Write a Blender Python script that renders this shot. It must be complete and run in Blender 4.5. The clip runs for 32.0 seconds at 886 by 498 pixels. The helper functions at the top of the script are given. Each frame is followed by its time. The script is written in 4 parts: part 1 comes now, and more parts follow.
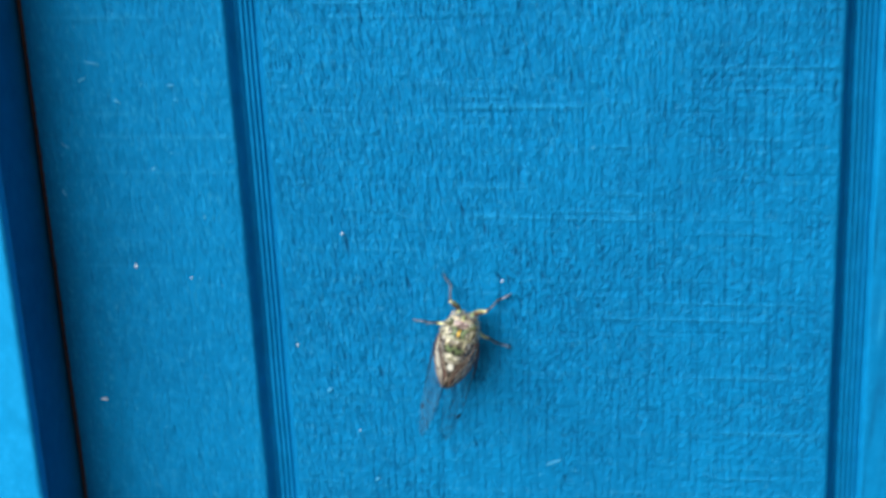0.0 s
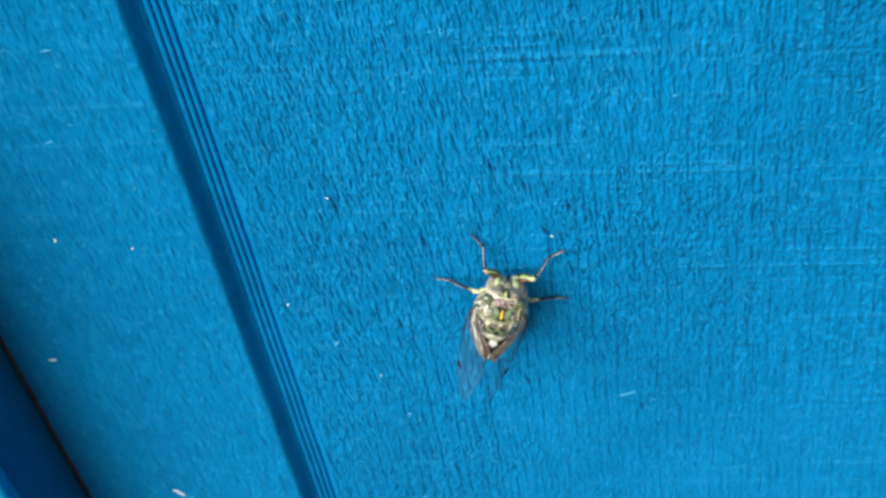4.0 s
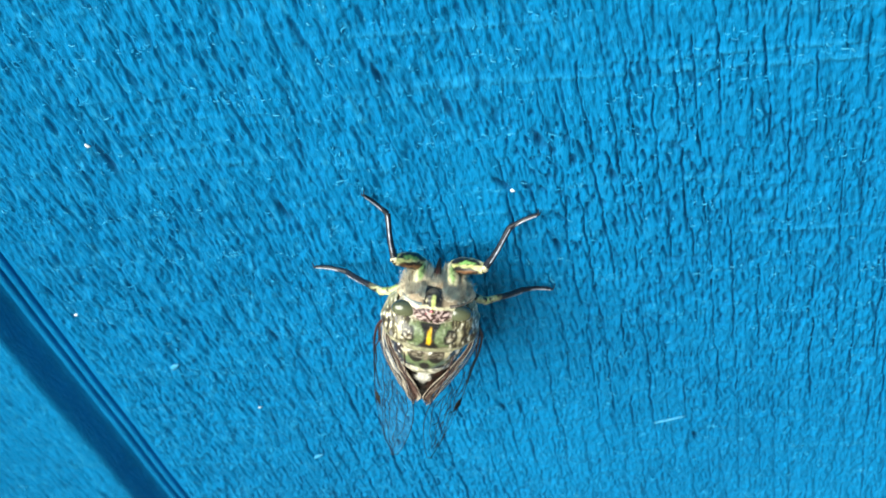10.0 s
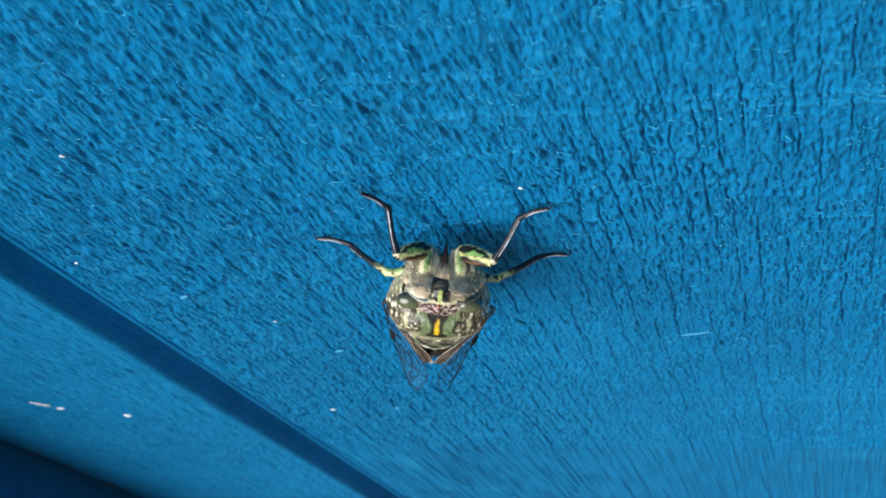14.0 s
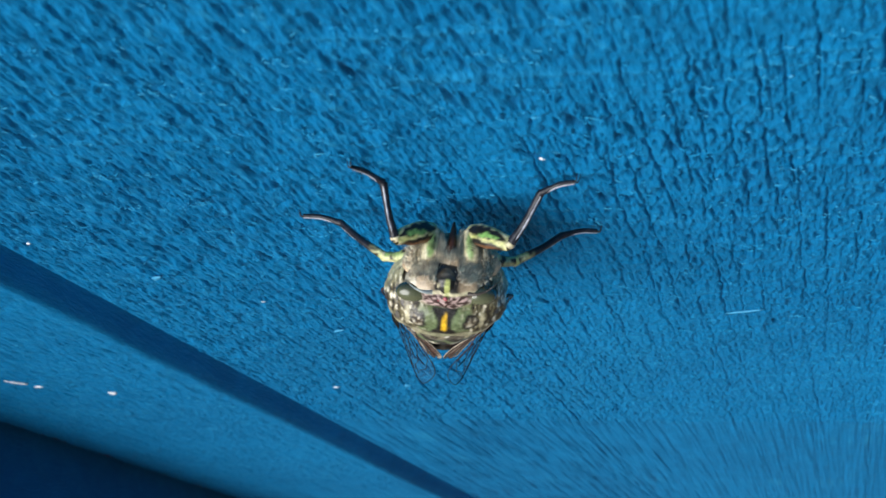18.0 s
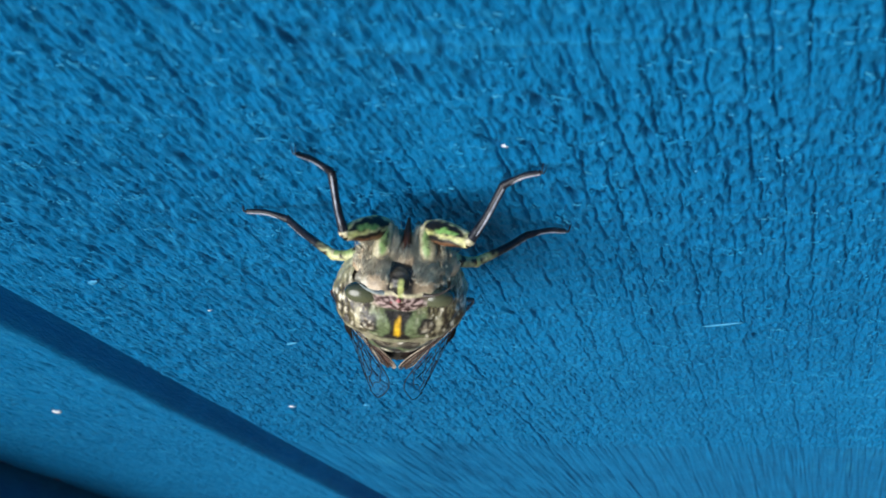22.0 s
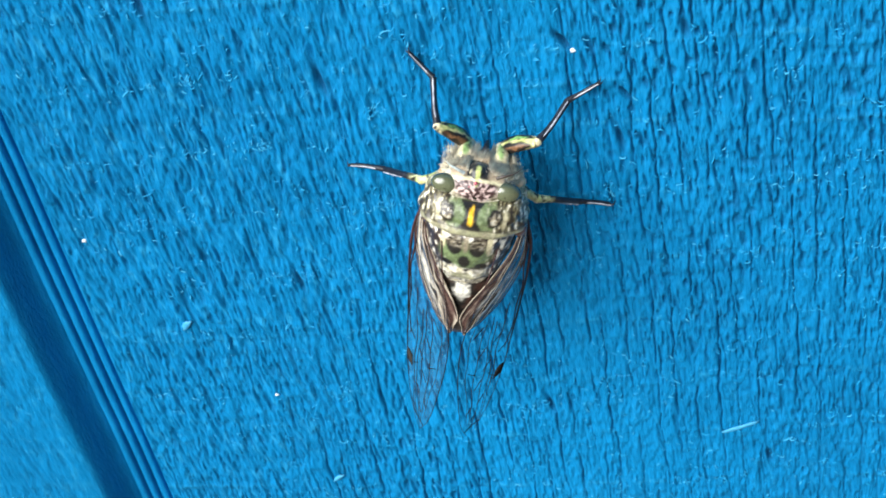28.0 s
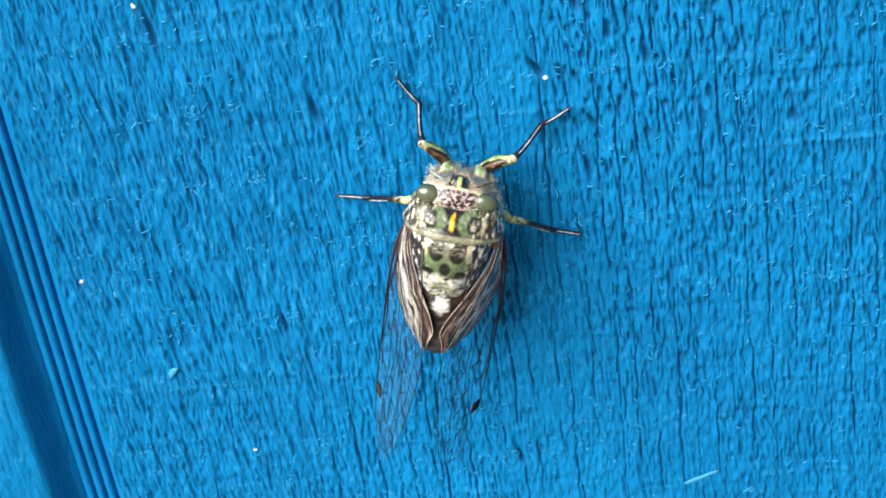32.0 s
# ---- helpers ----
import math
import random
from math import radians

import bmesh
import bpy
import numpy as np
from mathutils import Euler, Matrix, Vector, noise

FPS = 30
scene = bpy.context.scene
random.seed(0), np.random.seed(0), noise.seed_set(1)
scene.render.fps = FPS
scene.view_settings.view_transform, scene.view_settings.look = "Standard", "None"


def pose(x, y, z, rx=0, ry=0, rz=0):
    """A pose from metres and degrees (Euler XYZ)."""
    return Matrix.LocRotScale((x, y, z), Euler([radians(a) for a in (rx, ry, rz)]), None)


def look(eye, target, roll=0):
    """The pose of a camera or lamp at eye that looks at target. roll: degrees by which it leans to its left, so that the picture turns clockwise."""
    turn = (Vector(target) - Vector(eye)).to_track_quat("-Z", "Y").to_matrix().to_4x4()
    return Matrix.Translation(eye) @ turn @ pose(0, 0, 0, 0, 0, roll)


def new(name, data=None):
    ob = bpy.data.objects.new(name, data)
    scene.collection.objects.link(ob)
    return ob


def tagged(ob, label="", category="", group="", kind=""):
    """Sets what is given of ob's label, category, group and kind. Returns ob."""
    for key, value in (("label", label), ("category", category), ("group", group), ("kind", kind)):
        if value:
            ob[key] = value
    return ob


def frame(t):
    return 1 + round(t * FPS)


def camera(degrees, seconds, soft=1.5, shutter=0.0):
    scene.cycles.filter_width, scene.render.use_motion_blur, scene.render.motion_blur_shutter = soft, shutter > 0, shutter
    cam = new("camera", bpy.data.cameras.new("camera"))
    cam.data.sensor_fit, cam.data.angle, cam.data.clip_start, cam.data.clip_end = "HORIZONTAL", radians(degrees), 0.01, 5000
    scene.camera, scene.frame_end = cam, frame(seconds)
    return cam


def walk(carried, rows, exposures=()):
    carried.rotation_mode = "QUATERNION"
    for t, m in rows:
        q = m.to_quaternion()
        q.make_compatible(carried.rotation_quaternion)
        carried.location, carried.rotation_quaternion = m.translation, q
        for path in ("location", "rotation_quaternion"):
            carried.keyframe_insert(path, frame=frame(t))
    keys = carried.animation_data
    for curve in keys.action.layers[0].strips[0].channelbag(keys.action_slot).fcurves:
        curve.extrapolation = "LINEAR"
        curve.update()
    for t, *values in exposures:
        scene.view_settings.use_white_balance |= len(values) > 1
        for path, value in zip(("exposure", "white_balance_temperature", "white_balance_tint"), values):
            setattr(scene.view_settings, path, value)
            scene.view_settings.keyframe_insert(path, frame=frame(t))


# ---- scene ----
MM = 0.001
BASE_Z = 1.5  # height above the ground of the small white fleck beside the insect


# ---- camera ----
def shot(x, y, z, yaw, pitch, roll):
    return pose(x, y, z, 90 + pitch, 0, yaw) @ pose(0, 0, 0, 0, 0, roll)


cam = camera(32.24, 32.0, soft=1.6, shutter=0.5)
cam.data.dof.use_dof, cam.data.dof.focus_distance, cam.data.dof.aperture_fstop = True, 0.184, 92
walk(cam, [
    (0, shot(0.0642, -0.4503, 1.6711, 10.43, -19.33, -2.69)),
    (0.5, shot(0.0686, -0.3720, 1.7221, 14.51, -29.61, -7.48)),
    (1, shot(0.0679, -0.3414, 1.7440, 15.65, -34.54, -10.20)),
    (1.5, shot(0.1177, -0.3516, 1.8112, 18.79, -39.45, -12.76)),
    (2, shot(0.1065, -0.3702, 1.8409, 19.20, -40.44, -10.89)),
    (2.5, shot(0.0677, -0.3298, 1.8051, 18.06, -44.40, -10.83)),
    (3, shot(0.0722, -0.3046, 1.8070, 18.10, -47.13, -12.16)),
    (3.5, shot(0.0500, -0.2752, 1.8019, 14.04, -48.55, -10.96)),
    (5.5, shot(0.0144, -0.1402, 1.6305, 12.18, -46.44, -11.10)),
    (6, shot(0.0151, -0.1327, 1.6258, 12.39, -47.01, -11.74)),
    (6.5, shot(0.0170, -0.1375, 1.6268, 12.36, -47.35, -11.57)),
    (7, shot(0.0178, -0.1381, 1.6274, 12.26, -47.26, -11.70)),
    (7.5, shot(0.0189, -0.1335, 1.6266, 13.53, -48.63, -12.81)),
    (8, shot(0.0192, -0.1304, 1.6330, 13.00, -49.20, -12.76)),
    (8.5, shot(0.0230, -0.1292, 1.6366, 14.08, -49.86, -14.13)),
    (9, shot(0.0255, -0.1278, 1.6392, 16.00, -50.32, -16.16)),
    (9.5, shot(0.0271, -0.1240, 1.6394, 16.68, -51.49, -16.49)),
    (10, shot(0.0281, -0.1132, 1.6541, 19.23, -54.19, -19.06)),
    (10.5, shot(0.0353, -0.1032, 1.6527, 23.57, -57.44, -23.60)),
    (11, shot(0.0335, -0.0949, 1.6510, 24.44, -59.12, -24.53)),
    (11.5, shot(0.0308, -0.0895, 1.6522, 25.45, -60.88, -25.04)),
    (12, shot(0.0293, -0.0888, 1.6564, 26.38, -61.62, -26.10)),
    (12.5, shot(0.0255, -0.0858, 1.6591, 25.33, -62.75, -24.67)),
    (13, shot(0.0276, -0.0764, 1.6603, 29.47, -64.65, -28.39)),
    (13.5, shot(0.0339, -0.0711, 1.6633, 34.89, -65.64, -33.44)),
    (14, shot(0.0340, -0.0636, 1.6643, 37.34, -66.65, -36.24)),
    (14.5, shot(0.0322, -0.0607, 1.6617, 39.08, -67.63, -38.02)),
    (15, shot(0.0323, -0.0583, 1.6604, 39.64, -67.96, -38.65)),
    (15.5, shot(0.0332, -0.0548, 1.6570, 40.66, -67.88, -39.51)),
    (17.5, shot(0.0323, -0.0478, 1.6414, 43.93, -67.99, -43.13)),
    (18, shot(0.0282, -0.0489, 1.6380, 43.29, -68.24, -42.47)),
    (18.5, shot(0.0264, -0.0489, 1.6351, 42.81, -68.53, -42.08)),
    (19, shot(0.0253, -0.0494, 1.6322, 42.15, -68.76, -41.31)),
    (19.5, shot(0.0255, -0.0494, 1.6307, 41.95, -68.83, -41.09)),
    (20, shot(0.0243, -0.0513, 1.6283, 41.39, -68.62, -40.49)),
    (20.5, shot(0.0240, -0.0479, 1.6267, 40.29, -68.61, -39.26)),
    (21, shot(0.0231, -0.0476, 1.6234, 39.75, -68.70, -38.71)),
    (21.5, shot(0.0269, -0.0470, 1.6235, 39.65, -68.37, -38.56)),
    (22, shot(0.0267, -0.0484, 1.6242, 39.27, -67.91, -38.19)),
    (22.5, shot(0.0257, -0.0522, 1.6237, 38.47, -67.63, -37.30)),
    (23, shot(0.0275, -0.0624, 1.6268, 33.08, -65.61, -31.94)),
    (23.5, shot(0.0275, -0.0759, 1.6308, 28.23, -61.74, -27.40)),
    (24, shot(0.0257, -0.0918, 1.6268, 24.33, -58.94, -23.13)),
    (24.5, shot(0.0220, -0.1025, 1.6263, 20.88, -56.52, -19.66)),
    (25, shot(0.0208, -0.1114, 1.6238, 18.05, -53.64, -17.02)),
    (25.5, shot(0.0195, -0.1184, 1.6173, 15.78, -50.62, -14.80)),
    (27.5, shot(0.0254, -0.1418, 1.6013, 17.05, -41.33, -14.68)),
    (28, shot(0.0225, -0.1469, 1.5954, 16.33, -38.99, -13.46)),
    (28.5, shot(0.0184, -0.1559, 1.5877, 14.48, -36.50, -11.36)),
    (29, shot(0.0165, -0.1615, 1.5847, 13.03, -34.66, -10.18)),
    (29.5, shot(0.0134, -0.1689, 1.5800, 11.67, -32.78, -9.55)),
    (30, shot(0.0111, -0.1744, 1.5745, 10.73, -30.79, -9.15)),
    (30.5, shot(0.0107, -0.1794, 1.5698, 10.23, -28.22, -8.95)),
    (31, shot(0.0144, -0.1803, 1.5722, 10.27, -27.63, -9.36)),
    (31.5, shot(0.0156, -0.1823, 1.5719, 10.44, -27.30, -9.38)),
    (32, shot(0.0181, -0.1813, 1.5712, 10.89, -27.08, -9.61)),
], exposures=[(0, -0.09, 6500, 6), (1, 0.02, 6500, 6), (2, -0.04, 6500, 5), (3.5, -0.12, 6500, 3), (5.5, 0.05, 6750, 2), (9.5, 0.14, 6800, 1), (11.5, 0.04, 6850, 1), (13, -0.26, 6750, 3), (15, -0.5, 6500, 9), (22.5, -0.62, 6500, 10), (23.3, -0.32, 6500, 10), (24, 0.0, 6500, 9), (25, -0.03, 6500, 8), (28, 0.10, 6500, 8), (32, 0.09, 6500, 9)])

# ---- light: soft bright sky from the side of the corner trim ----
SUN_FROM = Vector((-0.62, -0.70, 0.80))
world = bpy.data.worlds.new("sky")
scene.world = world
world.use_nodes = True
wn = world.node_tree.nodes
sky = wn.new("ShaderNodeTexSky")
sky.sky_type, sky.sun_disc = "NISHITA", False
sky.sun_elevation = math.asin(SUN_FROM.normalized().z)
sky.sun_rotation = math.atan2(SUN_FROM.x, SUN_FROM.y)
sky.air_density, sky.dust_density = 1.0, 3.0
wn["Background"].inputs["Strength"].default_value = 0.062
world.node_tree.links.new(sky.outputs["Color"], wn["Background"].inputs["Color"])
sun = new("sun", bpy.data.lights.new("sun", "SUN"))
sun.data.energy, sun.data.angle, sun.data.color = 7.3, radians(58), (0.98, 0.985, 0.985)
sun.matrix_world = look(SUN_FROM * 5 + Vector((0, 0, 1.5)), (0, 0, 1.5))


# ---- materials ----
class Mat:
    """A node material with short helpers."""

    def __init__(self, name, rough=0.5, metal=0.0, spec=0.5):
        self.m = bpy.data.materials.new(name)
        self.m.use_nodes = True
        self.t = self.m.node_tree
        self.b = self.t.nodes["Principled BSDF"]
        self.b.inputs["Roughness"].default_value = rough
        self.b.inputs["Metallic"].default_value = metal
        self.b.inputs["Specular IOR Level"].default_value = spec

    def node(self, kind, **values):
        n = self.t.nodes.new(kind)
        for k, v in values.items():
            n.inputs[k.replace("_", " ")].default_value = v
        return n

    def link(self, a, b):
        self.t.links.new(a, b)

    def coords(self, scale=(1, 1, 1)):
        c, mp = self.node("ShaderNodeTexCoord"), self.node("ShaderNodeMapping", Scale=scale)
        self.link(c.outputs["Object"], mp.inputs["Vector"])
        return mp.outputs["Vector"]

    def noise(self, scale, detail=3.0, rough=0.55, stretch=(1, 1, 1)):
        n = self.node("ShaderNodeTexNoise", Scale=scale, Detail=detail, Roughness=rough)
        self.link(self.coords(stretch), n.inputs["Vector"])
        return n.outputs["Fac"]

    def ramp(self, fac, stops):
        r = self.node("ShaderNodeValToRGB")
        while len(r.color_ramp.elements) < len(stops):
            r.color_ramp.elements.new(0.5)
        for e, (p, c) in zip(r.color_ramp.elements, stops):
            e.position, e.color = p, (*c, 1)
        self.link(fac, r.inputs["Fac"])
        return r.outputs["Color"]

    def mix(self, fac, a, b):
        n = self.t.nodes.new("ShaderNodeMix")
        n.data_type = "RGBA"
        for sock, v in ((n.inputs[0], fac), (n.inputs[6], a), (n.inputs[7], b)):
            if isinstance(v, bpy.types.NodeSocket):
                self.link(v, sock)
            else:
                sock.default_value = v if isinstance(v, float) else (*v, 1)
        return n.outputs[2]

    def colour(self, c):
        if isinstance(c, bpy.types.NodeSocket):
            self.link(c, self.b.inputs["Base Color"])
        else:
            self.b.inputs["Base Color"].default_value = (*c, 1)
        return self

    def bump(self, fac, strength, distance):
        n = self.node("ShaderNodeBump", Strength=strength, Distance=distance)
        self.link(fac, n.inputs["Height"])
        last = self.b.inputs["Normal"]
        if last.is_linked:
            self.link(last.links[0].from_socket, n.inputs["Normal"])
        self.link(n.outputs["Normal"], last)
        return self

    def attribute(self, name):
        n = self.t.nodes.new("ShaderNodeAttribute")
        n.attribute_name = name
        return n.outputs["Fac"]


def paint_material(name, low, high, rough, relief_tones):
    """Weathered exterior paint over sawn wood: tone drifts in broad patches and along the grain."""
    m = Mat(name, rough=rough, spec=0.07)
    broad = m.noise(22, 3, 0.6, (1, 1, 0.5))
    grain = m.noise(1900, 5, 0.65, (1, 1, 0.2))
    c = m.mix(m.ramp(broad, [(0.35, (0, 0, 0)), (0.7, (1, 1, 1))]), low, high)
    pale = tuple(min(1.0, v * 1.22 + 0.003) for v in high)
    patch = m.noise(190, 4, 0.6, (1, 1, 0.7))
    c = m.mix(m.ramp(patch, [(0.50, (0, 0, 0)), (0.72, (0.45, 0.45, 0.45))]), c, pale)
    c = m.mix(m.ramp(patch, [(0.28, (0.30, 0.30, 0.30)), (0.48, (0, 0, 0))]), c, tuple(0.7 * v for v in low))
    c = m.mix(m.ramp(grain, [(0.52, (0, 0, 0)), (0.70, (0.7, 0.7, 0.7))]), c, pale)
    if relief_tones:
        # light caught by raised grain, painted in as a paler blue
        highlight_mix = m.t.nodes.new("ShaderNodeMath")
        highlight_mix.operation = "MULTIPLY"
        m.link(m.attribute("highlight"), highlight_mix.inputs[0])
        highlight_mix.inputs[1].default_value = 0.5
        c = m.mix(highlight_mix.outputs[0], c, (0.03, 0.32, 0.58))
        # shade inside checks and pits is deepened by a dark navy in the colour
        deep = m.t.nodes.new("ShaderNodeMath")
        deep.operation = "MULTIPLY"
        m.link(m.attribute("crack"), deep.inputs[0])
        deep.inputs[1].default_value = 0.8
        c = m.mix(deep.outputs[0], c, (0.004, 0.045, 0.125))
    m.colour(c)
    m.bump(grain, 0.7, 0.0004)
    m.bump(m.noise(4200, 3, 0.6, (1, 1, 0.35)), 0.7, 0.00020)
    return m.m


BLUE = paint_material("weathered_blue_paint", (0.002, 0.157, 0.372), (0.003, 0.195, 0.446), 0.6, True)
# darker copy of the blue that holds the shade on the trim's side
BLUE_SHADED = paint_material("shaded_blue_paint", (0.001, 0.105, 0.26), (0.002, 0.14, 0.33), 0.7, False)
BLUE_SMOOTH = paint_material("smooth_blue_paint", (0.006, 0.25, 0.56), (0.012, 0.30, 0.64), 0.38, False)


def simple(name, low, high, scale, rough, stretch=(1, 1, 1), bump=0.2, depth=0.001):
    m = Mat(name, rough=rough)
    n = m.noise(scale, 4, 0.6, stretch)
    m.colour(m.ramp(n, [(0.3, low), (0.7, high)]))
    m.bump(n, bump, depth)
    return m.m


BARE_WOOD = simple("bare_brown_wood", (0.03, 0.014, 0.009), (0.09, 0.042, 0.026), 160, 0.8, (1, 1, 0.1))
GROUND = simple("gravelly_earth", (0.10, 0.085, 0.065), (0.20, 0.18, 0.14), 18, 0.95, bump=0.5, depth=0.01)
BLUE_CHIP = simple("pale_blue_chip", (0.015, 0.25, 0.50), (0.06, 0.36, 0.60), 900, 0.6)
WHITE_FLECK = simple("white_fleck", (0.58, 0.64, 0.70), (0.80, 0.86, 0.90), 900, 0.6)


# ---- mesh helpers ----
def part(name, bm, material, parent, label="", smooth=True):
    me = bpy.data.meshes.new(name)
    bm.to_mesh(me)
    bm.free()
    if smooth:
        me.shade_smooth()
    me.materials.append(material)
    ob = new(name, me)
    ob.parent = parent
    if label:
        tagged(ob, label)
    return ob


def mesh_from(name, verts, faces, material, parent=None, smooth=True):
    """A mesh from arrays of corner places and of four-cornered faces."""
    me = bpy.data.meshes.new(name)
    verts, faces = np.asarray(verts, np.float32), np.asarray(faces, np.int32)
    me.vertices.add(len(verts))
    me.vertices.foreach_set("co", verts.ravel())
    k = faces.shape[1]
    me.loops.add(faces.size)
    me.loops.foreach_set("vertex_index", faces.ravel())
    me.polygons.add(len(faces))
    me.polygons.foreach_set("loop_start", np.arange(0, faces.size, k, dtype=np.int32))
    me.update(calc_edges=True)
    me.validate()
    if smooth:
        me.shade_smooth()
    me.materials.append(material)
    ob = new(name, me)
    ob.parent = parent
    return ob


def grid_faces(nu, nv):
    a = (np.arange(nu - 1)[:, None] * nv + np.arange(nv - 1)[None]).ravel()
    return np.stack([a, a + nv, a + nv + 1, a + 1], 1)


# ---- wood surface ----
LATTICE = np.random.RandomState(5).rand(512, 512)


def vnoise(x, z, sx, sz, shift=0):
    """Smooth random field from 0 to 1 with cells of sx by sz millimetres."""
    u, v = x / sx + 37.3 * shift + 200, z / sz + 91.7 * shift + 200
    i, j = np.floor(u).astype(int), np.floor(v).astype(int)
    fu, fv = u - i, v - j
    fu, fv = fu * fu * (3 - 2 * fu), fv * fv * (3 - 2 * fv)
    i0, j0, i1, j1 = i % 512, j % 512, (i + 1) % 512, (j + 1) % 512
    return ((LATTICE[i0, j0] * (1 - fu) + LATTICE[i1, j0] * fu) * (1 - fv)
            + (LATTICE[i0, j1] * (1 - fu) + LATTICE[i1, j1] * fu) * fv)


def step01(v, a, b):
    t = np.clip((v - a) / (b - a), 0, 1)
    return t * t * (3 - 2 * t)


ROW = 10.6


def saw_row(x, z):
    """Which saw stroke a place lies in; the strokes cross the grain every centimetre or so."""
    return (z + 3.0 * (vnoise(x, z, 80, 200, 60) - 0.5) + 0.5 * (vnoise(x, z, 9, 50, 61) - 0.5)) / ROW


def checks(x, z, pitch, width, cover, run, shift):
    """Drying checks along the grain, broken at the saw strokes: how deep (0 to 1) each place lies in one."""
    r = np.floor(saw_row(x, z)).astype(int)
    u = x + 2.2 * (vnoise(x, z, 40, 90, shift) - 0.5) + 0.55 * (vnoise(x, z, 7, 8, shift + 1) - 0.5) + 0.46 * (vnoise(x, z, 3, 2.2, shift + 2) - 0.5) + 0.2 * (vnoise(x, z, 2, 0.9, shift + 5) - 0.5)
    u = u + 0.16 * (LATTICE[(r * 5 + np.floor(x / 9).astype(int)) % 512, 90 + shift] - 0.5)
    k = np.floor(u / pitch)
    ki = k.astype(int)
    off = (LATTICE[(ki * 7 + 13 * shift) % 512, 40 + shift] - 0.5) * 0.6
    d = u - (k + 0.5 + off) * pitch
    on = step01(0.85 * vnoise(k * 9.7, z, 1, run, shift + 3) + 0.15 * LATTICE[(ki * 11 + r * 17) % 512, 120 + shift], 0.94 - cover - 0.06, 0.94 - cover + 0.10)
    on = on * step01(vnoise(k * 3.3, z, 1, 3.6, shift + 6), 0.16, 0.34)
    w = width * (0.30 + 1.35 * vnoise(k * 5.1, z, 1, 3.4, shift + 4)) * (0.7 + 0.6 * LATTICE[(ki * 3) % 512, 200 + shift])
    return on * np.exp(-(d / w) ** 2)


HOLES = ((-1.1, 1.3, 0.42, 1.2, 0.6, 1.9), (4.6, 10.2, 0.6, 1.8, 0.15, 1.2), (12.8, 1.9, 0.45, 1.3, 0.15, 1.2), (5.2, -6.5, 0.30, 1.0, 0.6, 1.5), (-5.0, 17.5, 0.5, 2.2, 0.15, 1.2), (-12.0, 24.0, 0.4, 2.4, 0.15, 1.2), (18.7, -69.3, 0.4, 1.2, 0.15, 1.2), (3.9, -12.4, 0.35, 2.2, 0.15, 1.2), (-49.8, 12.0, 0.5, 3.5, 0.15, 1.2), (-30.5, -1.5, 0.45, 2.5, 0.15, 1.2), (-41.0, -33.0, 0.3, 2.0, 0.15, 1.2), (-10.5, -58.0, 0.35, 1.6, 0.15, 1.2))


